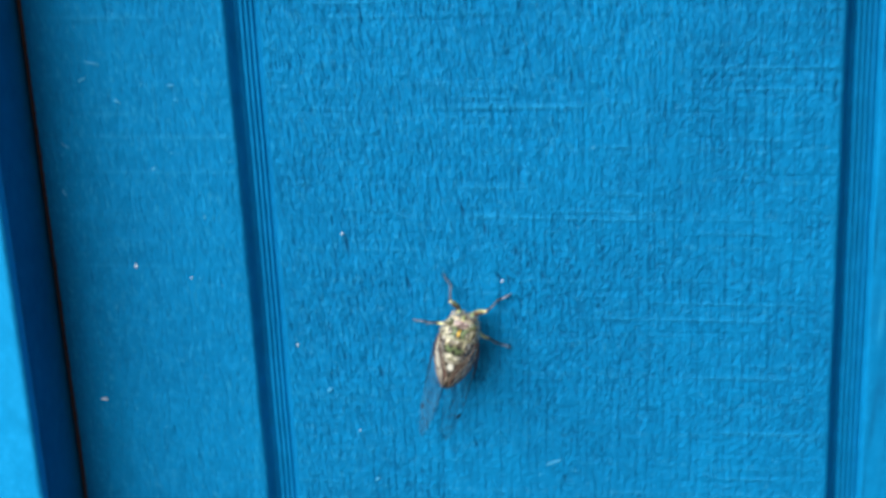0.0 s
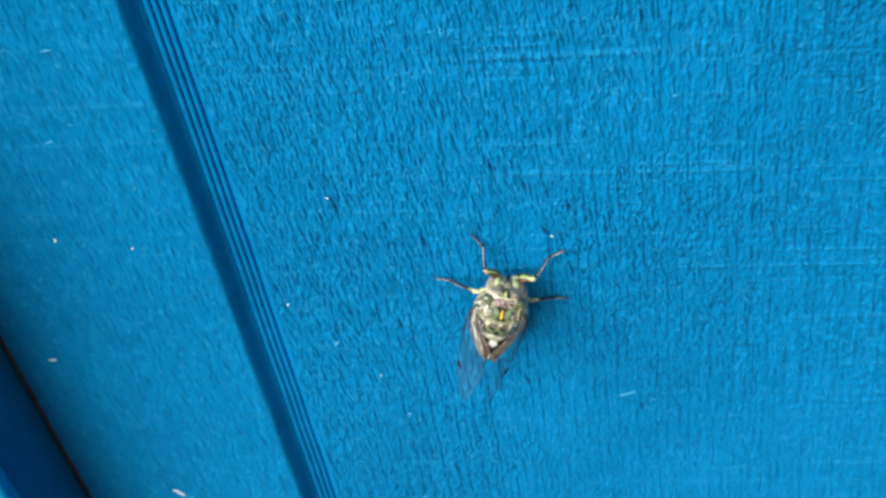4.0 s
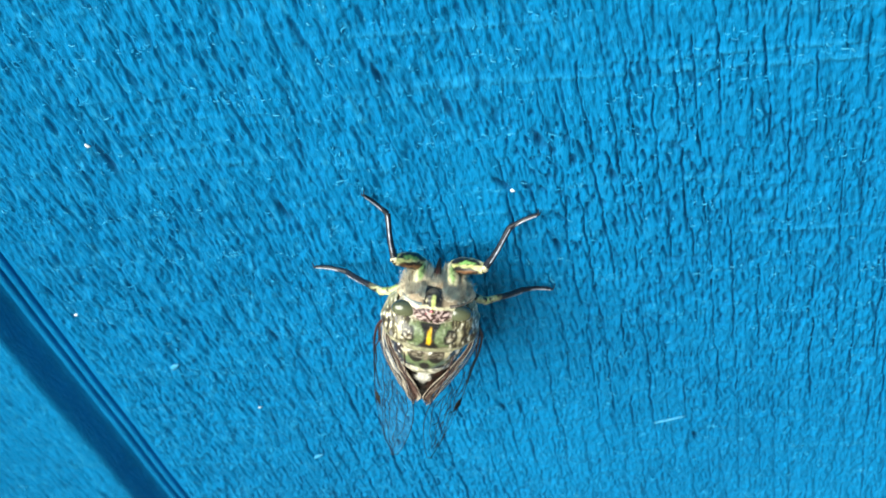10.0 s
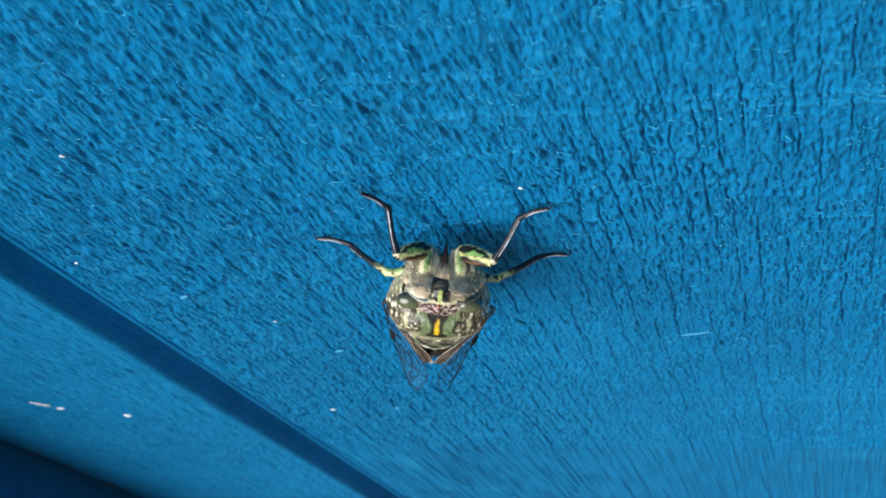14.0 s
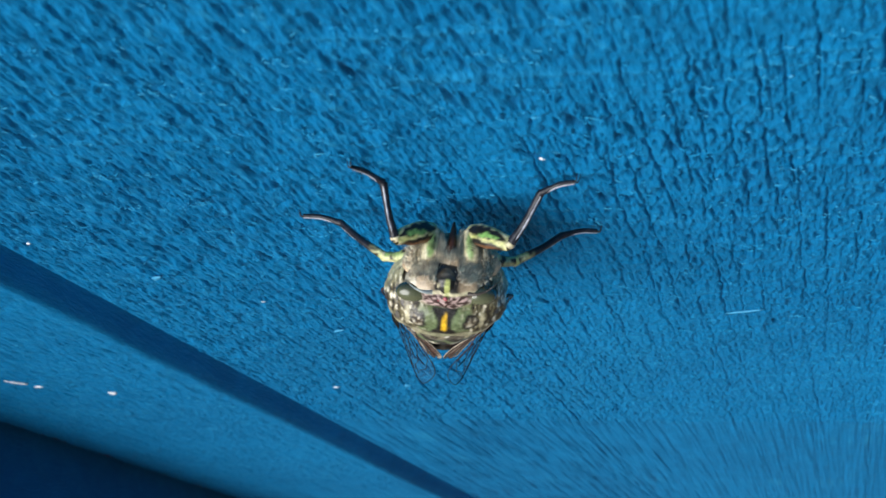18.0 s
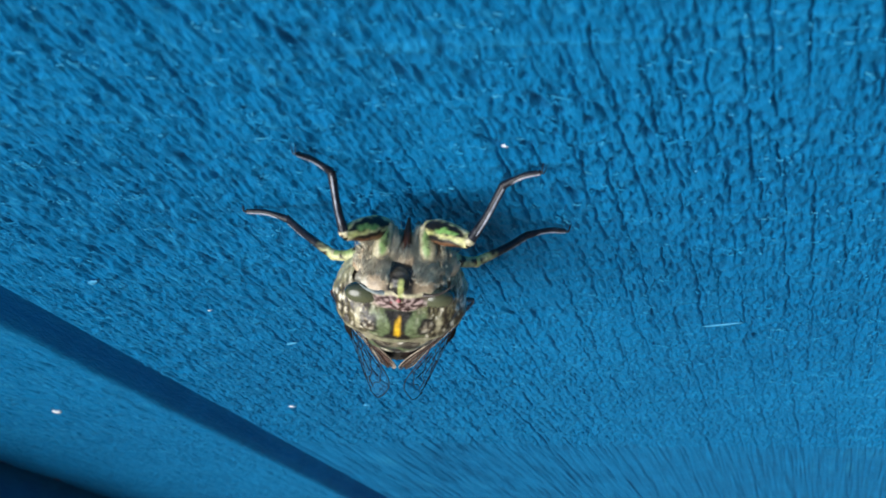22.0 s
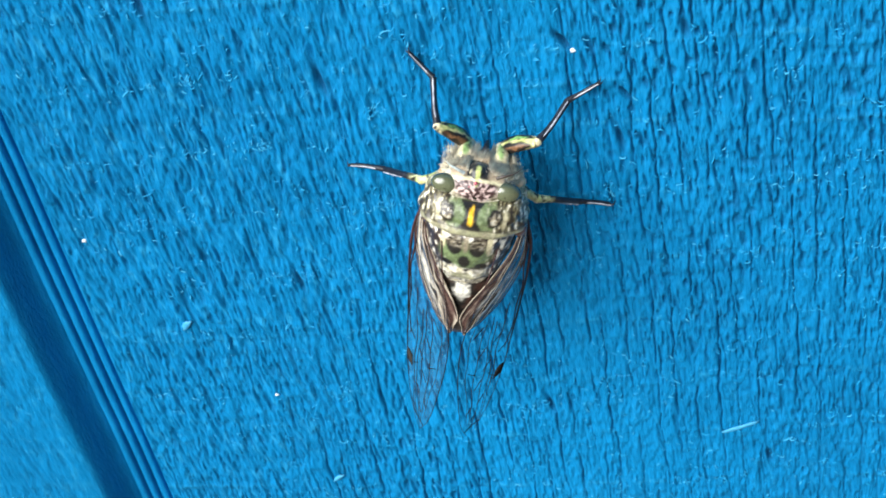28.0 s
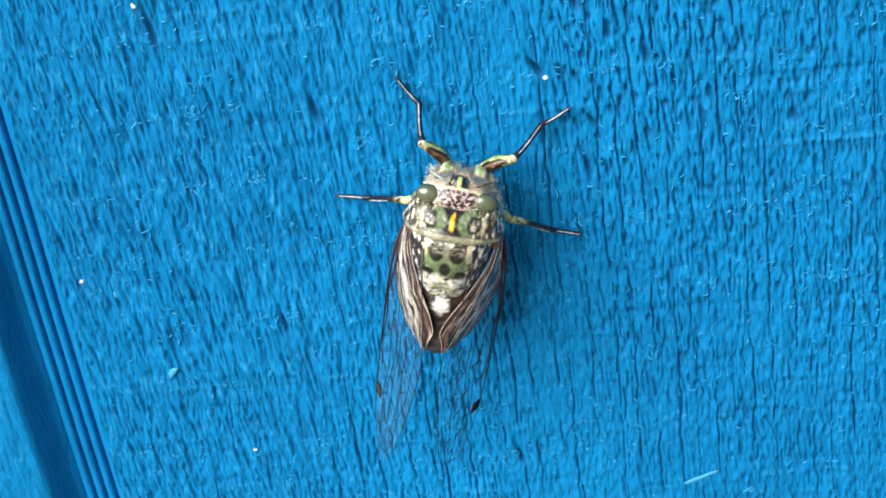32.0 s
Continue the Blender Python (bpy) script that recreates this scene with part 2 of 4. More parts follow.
def wood(x, z):
    """Relief in millimetres (outwards), depth of checks and strength of painted highlights (both 0 to 1) of the sawn,
    weathered face.
    """
    ragged = step01(0.8 * vnoise(x, z, 45, 90, 3) + (0.7 * z - x + 9) / 55, 0.3, 0.75)  # torn grain towards one side
    rough = 0.50 + 0.60 * ragged
    h = 0.30 * (vnoise(x, z, 24, 70, 5) - 0.5)
    h += 0.20 * (vnoise(x, z, 1.1, 9, 6) - 0.5) + 0.22 * rough * (vnoise(x, z, 0.5, 2.8, 7) - 0.5)
    h += 0.20 * rough * (vnoise(x, z, 0.38, 1.0, 16) - 0.5)
    h += (0.06 + 0.36 * ragged) * (vnoise(x + 0.25 * z, z, 0.7, 3.0, 8) - 0.5)
    h += 0.09 * (vnoise(x, z, 9, 0.9, 9) - 0.5) * step01(vnoise(x, z, 40, 12, 10), 0.4, 0.7)
    saw = step01(vnoise(x, z, 34, 1.3, 14), 0.80, 0.93) * step01(vnoise(x, z, 60, 40, 15), 0.40, 0.65)
    upper = step01(x + 0.6 * z, 0, 40)
    glint_ridge = step01(vnoise(x, z, 40, 1.1, 17), 0.80, 0.94) * step01(vnoise(x, z, 50, 30, 18) + 0.25 * upper, 0.40, 0.65)
    h += 0.26 * (1 - ragged) * (vnoise(x, z, 0.42, 0.95, 66) - 0.5) + 0.11 * (1 - 0.5 * ragged) * (vnoise(x, z, 1.5, 1.2, 67) - 0.5) + (0.11 * glint_ridge - 0.10 * saw) * (1 + 0.6 * upper)
    edge = np.abs(saw_row(x, z) % 1.0 - 0.5)  # 0.5 on the line between two strokes
    torn = step01(edge, 0.455, 0.495) * step01(vnoise(x, z, 7, 9, 62), 0.35, 0.65) * (1 - 0.5 * ragged)
    h += 0.20 * torn * (vnoise(x, z, 0.7, 0.5, 63) - 0.25)
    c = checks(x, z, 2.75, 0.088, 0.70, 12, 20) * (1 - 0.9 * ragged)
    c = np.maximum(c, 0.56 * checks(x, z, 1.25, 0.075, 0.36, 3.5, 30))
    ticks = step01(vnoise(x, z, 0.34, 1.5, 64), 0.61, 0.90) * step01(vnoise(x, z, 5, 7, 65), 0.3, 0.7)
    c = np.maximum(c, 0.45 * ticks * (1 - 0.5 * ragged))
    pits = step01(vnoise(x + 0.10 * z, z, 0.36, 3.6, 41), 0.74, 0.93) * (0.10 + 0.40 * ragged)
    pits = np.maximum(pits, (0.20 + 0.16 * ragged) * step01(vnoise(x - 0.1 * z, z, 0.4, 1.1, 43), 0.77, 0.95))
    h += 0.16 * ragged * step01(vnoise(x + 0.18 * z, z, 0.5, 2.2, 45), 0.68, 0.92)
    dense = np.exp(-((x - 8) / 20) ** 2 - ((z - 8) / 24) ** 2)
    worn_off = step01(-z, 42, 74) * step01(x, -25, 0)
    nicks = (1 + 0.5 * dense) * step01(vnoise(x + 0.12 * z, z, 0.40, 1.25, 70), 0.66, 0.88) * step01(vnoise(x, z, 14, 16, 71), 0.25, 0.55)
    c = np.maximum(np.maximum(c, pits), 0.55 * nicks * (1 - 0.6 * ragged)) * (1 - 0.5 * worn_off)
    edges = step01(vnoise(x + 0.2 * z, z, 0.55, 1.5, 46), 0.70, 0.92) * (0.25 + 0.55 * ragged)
    # painted highlights follow ridges, torn lines and fibre edges, outside the checks
    highlight = np.maximum(np.maximum(0.5 * glint_ridge, torn * step01(vnoise(x, z, 0.8, 0.6, 63), 0.45, 0.8)), edges) * (1 - np.clip(2 * c, 0, 1))
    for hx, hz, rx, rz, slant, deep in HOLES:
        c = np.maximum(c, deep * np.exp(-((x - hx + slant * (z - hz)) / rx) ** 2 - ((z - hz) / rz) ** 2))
    return h - 0.60 * c, np.minimum(c, 1), highlight


# ---- cladding: upright boards with a reeded joint ----
BOARD_LEFT, FACE_RIGHT, PITCH = -72.3, 102.5, 185.6


def joint_profile():
    """(x, depth) from the left edge of a board's reeded flank to its face, in millimetres from the face's left edge."""
    pts = [(-8.6, 8.5), (-8.0, 5.6)]
    for i in range(4):
        a = -7.7 + i * 1.55
        base = 3.5 + i * 0.32
        pts += [(a, base + 1.25), (a + 0.18, base + 0.1), (a + 0.5, base - 0.12), (a + 0.95, base - 0.12), (a + 1.30, base + 0.08), (a + 1.45, base + 1.2)]
    pts += [(-1.45, 4.6), (-1.30, 2.6), (-0.6, 0.8), (-0.15, 0.12), (0.0, 0.03)]
    return pts


def board(left, right, z0, z1, fine, parent, reeded=True, step=1.0):
    """One board: reeded flank, sawn face with relief, rounded far edge, and its back. left and right bound the face."""
    xs = [(left + a, d) for a, d in joint_profile()] if reeded else [(left, 12.0), (left, 4.0)]
    face = np.arange(left + 0.15, right - 2.2, 0.14 if fine else (step if reeded else 0.25))
    tail = [(right - 1.6, 0.0), (right - 1.0, 0.03), (right - 0.5, 0.16), (right + 0.0, 0.7), (right + 0.9, 2.8), (right + 1.6, 4.4), (right + 2.2, 5.0)]
    tail += [(right + 3.3, 5.4), (right + 3.4, 9.0)]
    x = np.array([a for a, _ in xs] + list(face) + [a for a, _ in tail])
    dep = np.array([d for _, d in xs] + [0.0] * len(face) + [d for _, d in tail])
    fade = np.array([0.0] * len(xs) + [1.0] * len(face) + [max(0.0, 0.9 - 0.3 * i) for i in range(len(tail))])
    if fine:
        z = np.concatenate([np.arange(z0, -150, 8.0), np.arange(-150, 100, 0.36), np.arange(100, z1 + 8, 8.0)])
    else:
        z = np.arange(z0, z1 + 12, 12.0) if reeded else np.concatenate([np.arange(z0, -260, 8.0), np.arange(-260, 110, 0.7), np.arange(110, z1 + 8, 8.0)])
    gx, gz = np.meshgrid(x, z, indexing="ij")
    h, c, highlight = wood(gx, gz)
    if not fine and not reeded:  # planed smoother than the sawn board beside it
        h, c, highlight = 0.75 * h, 0.6 * c, highlight
    h = h * fade[:, None] + 0.10 * (1 - fade[:, None]) * (vnoise(gx, gz, 3, 25, 50) - 0.5)
    y = dep[:, None] - h
    gx = gx + (1 - fade[:, None]) * 0.25 * (vnoise(gx * 0, gz, 1, 18, 51) - 0.5)
    co = np.stack([gx, y, gz], -1).reshape(-1, 3) * MM + np.array([0, 0, BASE_Z])
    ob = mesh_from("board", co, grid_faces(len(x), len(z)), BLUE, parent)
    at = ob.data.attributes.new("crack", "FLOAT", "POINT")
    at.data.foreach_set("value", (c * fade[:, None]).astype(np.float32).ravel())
    at = ob.data.attributes.new("highlight", "FLOAT", "POINT")
    at.data.foreach_set("value", (highlight * fade[:, None]).astype(np.float32).ravel())
    return ob


wall = tagged(new("wall_north"), "wall of upright weathered blue-painted boards", "wall", kind="structure")
Z0, Z1 = -1450, 900
board(BOARD_LEFT, FACE_RIGHT, Z0, Z1, True, wall)
board(-149.8, -83.6, Z0, Z1, False, wall, reeded=False)
LAST = 12
for i in range(1, LAST):
    board(BOARD_LEFT + i * PITCH, FACE_RIGHT + i * PITCH, Z0, Z1, False, wall, step=1.0 if i < 3 else 4.0)


def slab(name, x0, x1, y0, y1, z0, z1, material, parent=None, bevel=0.0, label=""):
    bm = bmesh.new()
    bmesh.ops.create_cube(bm, size=1)
    for v in bm.verts:
        v.co = ((x0 + (v.co.x + 0.5) * (x1 - x0)) * MM, (y0 + (v.co.y + 0.5) * (y1 - y0)) * MM, (z0 + (v.co.z + 0.5) * (z1 - z0)) * MM + BASE_Z)
    if bevel:
        bmesh.ops.bevel(bm, geom=bm.edges[:], offset=bevel * MM, segments=3, profile=0.5, affect="EDGES")
    return part(name, bm, material, parent, label, smooth=False)


slab("backing", -160, FACE_RIGHT + (LAST - 1) * PITCH + 3, 12, 60, Z0, Z1, BARE_WOOD, wall)

side_wall = slab("wall_west", -262, -200, 34, 2400, Z0, Z1, BLUE_SMOOTH)
tagged(side_wall, "plain blue side wall round the corner", "wall", kind="structure")

EAST = FACE_RIGHT + (LAST - 1) * PITCH + 5
for name, a, b, c, d in (("wall_east", EAST, EAST + 60, 12, 2400), ("wall_south", -199, EAST - 1, 2340, 2400)):
    tagged(slab(name, a, b, c, d, Z0, Z1, BLUE_SMOOTH), "plain blue wall that closes the building", "wall", kind="structure")
tagged(slab("roof", -262, EAST + 60, 14, 2400, Z1 + 9, Z1 + 60, BARE_WOOD), "plain flat wooden roof", "roof", kind="structure")

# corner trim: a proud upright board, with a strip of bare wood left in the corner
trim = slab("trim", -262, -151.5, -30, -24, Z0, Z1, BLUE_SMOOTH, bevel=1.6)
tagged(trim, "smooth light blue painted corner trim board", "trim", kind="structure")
# the trim's shaded side as its own slab, with the shade in its colour
trim_side = slab("trim", -262, -152.0, -24, 30, Z0, Z1, BLUE_SHADED, bevel=0.8)
tagged(trim_side, "inner side of the corner trim, its shade put into a dark blue", "trim", kind="structure")
strip = slab("trim", -151.3, -149.95, 0.4, 9, Z0, Z1, BARE_WOOD, bevel=0.6)
tagged(strip, "narrow strip of bare brown wood in the corner", "trim", kind="structure")

# ground
bm = bmesh.new()
bmesh.ops.create_grid(bm, x_segments=40, y_segments=40, size=400)
ground = part("ground", bm, GROUND, None)
ground.location.z = 0.05
tagged(ground, "bare earthy ground before the wall", "ground", kind="structure")


# loose fibres torn from the sawn face
def splinters():
    rnd = random.Random(11)
    verts, faces, seeds = [], [], []
    while len(seeds) < 4200:
        seeds.append((rnd.uniform(-71, 100) if rnd.random() < 0.5 else rnd.gauss(-25, 25), rnd.uniform(-140, 95), 0))
    for _ in range(1500):  # tufts, most of them on the lines between saw strokes
        x, z = rnd.uniform(-68, 98), rnd.uniform(-140, 95)
        if rnd.random() < 0.42:
            z = (math.floor(z / ROW) + 0.02 * rnd.gauss(0, 1)) * ROW - 3.0 * float(vnoise(np.array([x]), np.array([z]), 80, 200, 60)[0] - 0.5)
        for _ in range(rnd.randint(3, 9)):
            seeds.append((x + rnd.gauss(0, 0.9), z + rnd.gauss(0, 0.55), 1))
    for _ in range(330):  # and on the narrower board towards the corner
        x, z = rnd.uniform(-146, -86), rnd.uniform(-170, 95)
        for _ in range(rnd.randint(1, 6)):
            seeds.append((x + rnd.gauss(0, 0.9), z + rnd.gauss(0, 0.5), 1))
    seeds = [q for q in seeds if -71 < q[0] < 100 or -147 < q[0] < -85.5]
    heights = wood(np.array([q[0] for q in seeds]), np.array([q[1] for q in seeds]))[0]
    for (x, z, tuft), hh in zip(seeds, heights):
        n, length = 5, rnd.uniform(0.25, 0.85) * (1.5 if x < -80 else 1) * (2.0 if rnd.random() < 0.04 else 1)
        a = rnd.gauss(math.pi / 2, 0.5) if rnd.random() < (0.3 if tuft else 0.6) else rnd.uniform(-0.9, 1.6)
        bend, rise, w = rnd.uniform(-1.9, 1.9), rnd.uniform(0.02, 0.14) + 0.05 * tuft, rnd.uniform(0.04, 0.085)
        base = len(verts)
        px, pz = x, z
        for k in range(n):
            t = k / (n - 1)
            d = a + bend * (t - 0.5)
            out = -hh + 0.02 - rise * math.sin(t * 2.4) - 0.03
            ww = w * (1 - 0.8 * abs(t - 0.35))
            verts.append((px - math.sin(d) * ww, out, pz + math.cos(d) * ww))
            verts.append((px + math.sin(d) * ww, out - 0.05, pz - math.cos(d) * ww))
            px, pz = px + math.cos(d) * length / (n - 1), pz + math.sin(d) * length / (n - 1)
            if k:
                j = base + 2 * k
                faces.append((j - 2, j - 1, j + 1, j))
    co = np.array(verts) * MM + np.array([0, 0, BASE_Z])
    ob = mesh_from("wood_fibre", co, faces, FIBRE, wall)
    return tagged(ob, "fine raised wood fibres under blue paint", kind="stuff")


def fibre_material():
    m = Mat("pale_blue_fibre", rough=0.6, spec=0.2)
    g = m.t.nodes.new("ShaderNodeNewGeometry")
    m.colour(m.ramp(g.outputs["Random Per Island"], [(0.2, (0.004, 0.22, 0.47)), (0.75, (0.012, 0.27, 0.53)), (1.0, (0.05, 0.36, 0.61))]))
    return m.m


FIBRE = fibre_material()
splinters()


def fleck(x, z, size, aspect=1.0, turn=0.0, material=None):
    """A small pale chip stuck to the paint."""
    bm = bmesh.new()
    bmesh.ops.create_icosphere(bm, subdivisions=2, radius=1)
    rnd = random.Random(int(x * 31 + z * 7))
    ph = [rnd.uniform(0, 6) for _ in range(3)]
    c, sn = math.cos(radians(turn)), math.sin(radians(turn))
    h = max(-0.15, float(wood(np.array([x]), np.array([z]))[0][0]))
    for v in bm.verts:
        k = 1 + 0.25 * math.sin(3 * v.co.x + ph[0]) + 0.2 * math.sin(4 * v.co.z + ph[1])
        a, b = v.co.x * size * k * aspect, v.co.z * size * k
        v.co = ((x + a * c - b * sn) * MM, (-h - 0.05 + v.co.y * size * 0.45) * MM, (z + a * sn + b * c) * MM + BASE_Z)
    return part("paint_fleck", bm, material or WHITE_FLECK, wall, "tiny white chip stuck to the paint" if material is None else "curled chip of pale blue paint")


for fx, fz, fs, fa, ft in ((0, 0, 0.31, 1.3, 20), (-68.8, -23.8, 0.30, 1.4, 30), (-49.6, -54, 0.26, 1.2, 0),
                           (-59.6, -116.2, 0.42, 1.2, 0), (-106.4, -123.1, 0.80, 1.2, 40),
                           (-121, -113, 0.6, 3.4, -50), (-118.5, -117.0, 0.5, 3.0, 15),
                           (-121.5, 3.3, 0.35, 2.2, 80), (-103, -0.7, 0.3, 1.2, 0), (-138.8, -45.6, 0.35, 4, -4), (-51.2, 15.3, 0.25, 1.6, -60)):
    fleck(fx, fz, fs, fa, ft)
for fx, fz, fs, fa, ft in ((-46, -114.6, 0.45, 1.8, 10), (16, -8, 0.2, 1, 0), (24.2, 18.1, 0.2, 1.3, 70), (35.3, -46.2, 0.2, 1, 0), (-64.4, -26.3, 0.4, 1.8, 60), (15.1, -63.4, 0.32, 8, 22), (-58.9, -39.5, 0.45, 3.2, 45), (-44.6, -72.1, 0.3, 5, 35), (29.1, 43.8, 0.25, 3, 10), (-121.4, 58.7, 0.4, 3, -25),
                           (-128.6, 71.2, 0.30, 7, -12), (-132.4, 66.0, 0.32, 4, 25), (-103.5, 63.8, 0.28, 6, 8), (-141.0, 44.2, 0.34, 4, -35), (-143.2, 28.0, 0.3, 5, -60), (-112.0, 36.5, 0.24, 5, 15), (-96.4, 20.3, 0.22, 4, 80)):
    fleck(fx, fz, fs, fa, ft, BLUE_CHIP)


# ---- the insect: a cicada at rest, head up, standing off the boards on its legs ----
# built in millimetres: x to its right, y ahead, z away from the wall
def skin(name, rough=0.4, coat=0.0, bump=0.3, scale=2500, spec=0.5, speckle=0.6):
    """A surface whose pattern of colours is stored on the mesh as 'tint'."""
    m = Mat(name, rough=rough, spec=spec)
    n = m.t.nodes.new("ShaderNodeAttribute")
    n.attribute_name = "tint"
    grain = m.noise(scale, 3, 0.6)
    dark = m.t.nodes.new("ShaderNodeMix")
    dark.data_type, dark.blend_type = "RGBA", "MULTIPLY"
    dark.inputs[0].default_value = speckle
    m.link(n.outputs["Color"], dark.inputs[6])
    m.link(m.ramp(grain, [(0.36, (0.35, 0.33, 0.31)), (0.60, (1.15, 1.15, 1.1))]), dark.inputs[7])
    m.colour(dark.outputs[2])
    m.bump(grain, bump, 0.00012)
    m.b.inputs["Coat Weight"].default_value = coat
    m.b.inputs["Coat Roughness"].default_value = 0.12
    return m.m


SHELL = skin("cicada_shell", 0.36, 0.30, 0.9, 2300, speckle=0.5)
LEG = skin("cicada_leg", 0.38, 0.08, 0.3, spec=0.35)
EYE = skin("cicada_eye", 0.25, 0.9, 0.08, 6000, speckle=0.25)
HAIR = skin("cicada_hair", 0.5, 0.0, 0.0, speckle=0.1)
VEIN = skin("wing_vein", 0.5, 0.0, 0.1, spec=0.2)
HIND = skin("folded_wing", 0.25, 0.6, 0.15, 1800)


def membrane_material():
    m = Mat("wing_membrane", rough=0.3, spec=0.15)
    m.colour((0.16, 0.18, 0.17))
    n = m.noise(260, 3, 0.5)
    m.link(m.ramp(n, [(0.3, (0.035, 0.035, 0.035)), (0.7, (0.10, 0.10, 0.10))]), m.b.inputs["Alpha"])
    m.bump(n, 0.25, 0.0006)
    return m.m


MEMBRANE = membrane_material()

CREAM, DARK, BLACK = (0.70, 0.64, 0.42), (0.05, 0.036, 0.025), (0.012, 0.011, 0.010)
GREEN, OLIVE, TAN = (0.16, 0.22, 0.10), (0.36, 0.36, 0.22), (0.30, 0.26, 0.18)
YELLOW, SILVER, RUST = (0.88, 0.52, 0.02), (0.72, 0.69, 0.58), (0.20, 0.085, 0.055)
WHITE = (0.85, 0.84, 0.78)


def blend(a, b, t):
    t = min(1.0, max(0.0, t))
    return tuple(p + (q - p) * t for p, q in zip(a, b))


def soft(v, edge, width):
    """1 well below edge, 0 well above it."""
    return min(1.0, max(0.0, (edge - v) / width + 0.5))


def oval(x, y, cx, cy, rx, ry):
    return math.hypot((x - cx) / rx, (y - cy) / ry)


def mottle(x, y, z, f=1.9):
    """Patchy short silvery down on dark cuticle."""
    n = noise.noise(Vector((x * f, y * f * 0.8, z * f))) + 0.5 * noise.noise(Vector((x * f * 2.7, y * f * 2.2, z * f * 2.7 + 9)))
    c = blend((0.045, 0.032, 0.022), (0.50, 0.43, 0.30), (n + 0.20) * 2.6)
    return blend(c, SILVER, (n - 0.28) * 4)


def shape(name, verts, faces, material, parent, tint, label="", smooth=True):
    """A mesh part from millimetre places, coloured vertex by vertex by tint(x, y, z)."""
    ob = mesh_from(name, np.asarray(verts) * MM, faces, material, parent, smooth)
    at = ob.data.color_attributes.new("tint", "FLOAT_COLOR", "POINT")
    flat = np.ones((len(verts), 4), np.float32)
    for i, v in enumerate(verts):
        flat[i, :3] = tint(*v)
    at.data.foreach_set("color", flat.ravel())
    if label:
        tagged(ob, label)
    return ob


def smooth_curve(points, n):
    """n places along a smooth line through the points."""
    p = np.array(points, float)
    p = np.vstack([2 * p[0] - p[1], p, 2 * p[-1] - p[-2]])
    out = []
    for s in np.linspace(0, len(p) - 3 - 1e-6, n):
        i = int(s)
        t, (a, b, c, d) = s - i, p[i:i + 4]
        out.append(0.5 * (2 * b + (c - a) * t + (2 * a - 5 * b + 4 * c - d) * t * t + (3 * b - a - 3 * c + d) * t ** 3))
    return np.array(out)


def loft(sections, rings, around, power=2.0, ripple=None):
    """Closed body along y. A section: y, middle x, half width, lowest z, highest z."""
    sec = smooth_curve(sections, rings)
    verts, faces = [], []
    for y, cx, hw, lo, hi in sec:
        for k in range(around):
            a = 2 * math.pi * k / around
            ca, sa = math.cos(a), math.sin(a)
            ex = math.copysign(abs(ca) ** (2 / power), ca)
            ez = math.copysign(abs(sa) ** (2 / power), sa)
            r = 1 + (ripple(y, a) if ripple else 0)
            verts.append((cx + hw * ex * r, y, (lo + hi) / 2 + (hi - lo) / 2 * ez * r))
    for i in range(rings - 1):
        for k in range(around):
            j, l = i * around + k, i * around + (k + 1) % around
            faces.append((j, l, l + around, j + around))
    for end, i in ((0, 0), (1, rings - 1)):
        c = np.mean(verts[i * around:(i + 1) * around], axis=0)
        verts.append(tuple(c))
        m = len(verts) - 1
        for k in range(around):
            j, l = i * around + k, i * around + (k + 1) % around
            faces.append((m, l, j, j) if end == 0 else (m, j, l, l))
    return verts, faces


def ball(cx, cy, cz, rx, ry, rz, nu=20, nv=14, warp=None):
    verts, faces = [], []
    for i in range(nv + 1):
        p = math.pi * (0.02 + 0.96 * i / nv)
        for k in range(nu):
            a = 2 * math.pi * k / nu
            d = (math.sin(p) * math.cos(a), math.sin(p) * math.sin(a), math.cos(p))
            r = warp(*d) if warp else 1
            verts.append((cx + rx * d[0] * r, cy + ry * d[1] * r, cz + rz * d[2] * r))
    for i in range(nv):
        for k in range(nu):
            j, l = i * nu + k, i * nu + (k + 1) % nu
            faces.append((j, j + nu, l + nu, l))
    return verts, faces


def tube(points, radii, n=16, around=10, flat=1.0):
    """A round limb through points; the radii are spread along it."""
    p = smooth_curve(points, n)
    r = np.interp(np.linspace(0, 1, n), np.linspace(0, 1, len(radii)), radii)
    verts, faces = [], []
    for i in range(n):
        d = Vector(p[min(i + 1, n - 1)] - p[max(i - 1, 0)]).normalized()
        side = d.cross(Vector((0, 0, 1)))
        side = side.normalized() if side.length > 1e-4 else Vector((1, 0, 0))
        up = side.cross(d)
        for k in range(around):
            a = 2 * math.pi * k / around
            verts.append(tuple(Vector(p[i]) + (side * math.cos(a) + up * math.sin(a) * flat) * r[i]))
    for i in range(n - 1):
        for k in range(around):
            j, l = i * around + k, i * around + (k + 1) % around
            faces.append((j, l, l + around, j + around))
    return verts, faces


cicada = tagged(new("cicada"), "green and brown mottled cicada with clear veined wings", "insect")
LEAN = radians(16)
CICADA_POSE = Matrix(((math.cos(LEAN), math.sin(LEAN), 0, -12.3 * MM), (0, 0, -1, 0), (-math.sin(LEAN), math.cos(LEAN), 0, BASE_Z - 14.0 * MM), (0, 0, 0, 1)))
cicada.matrix_world = CICADA_POSE


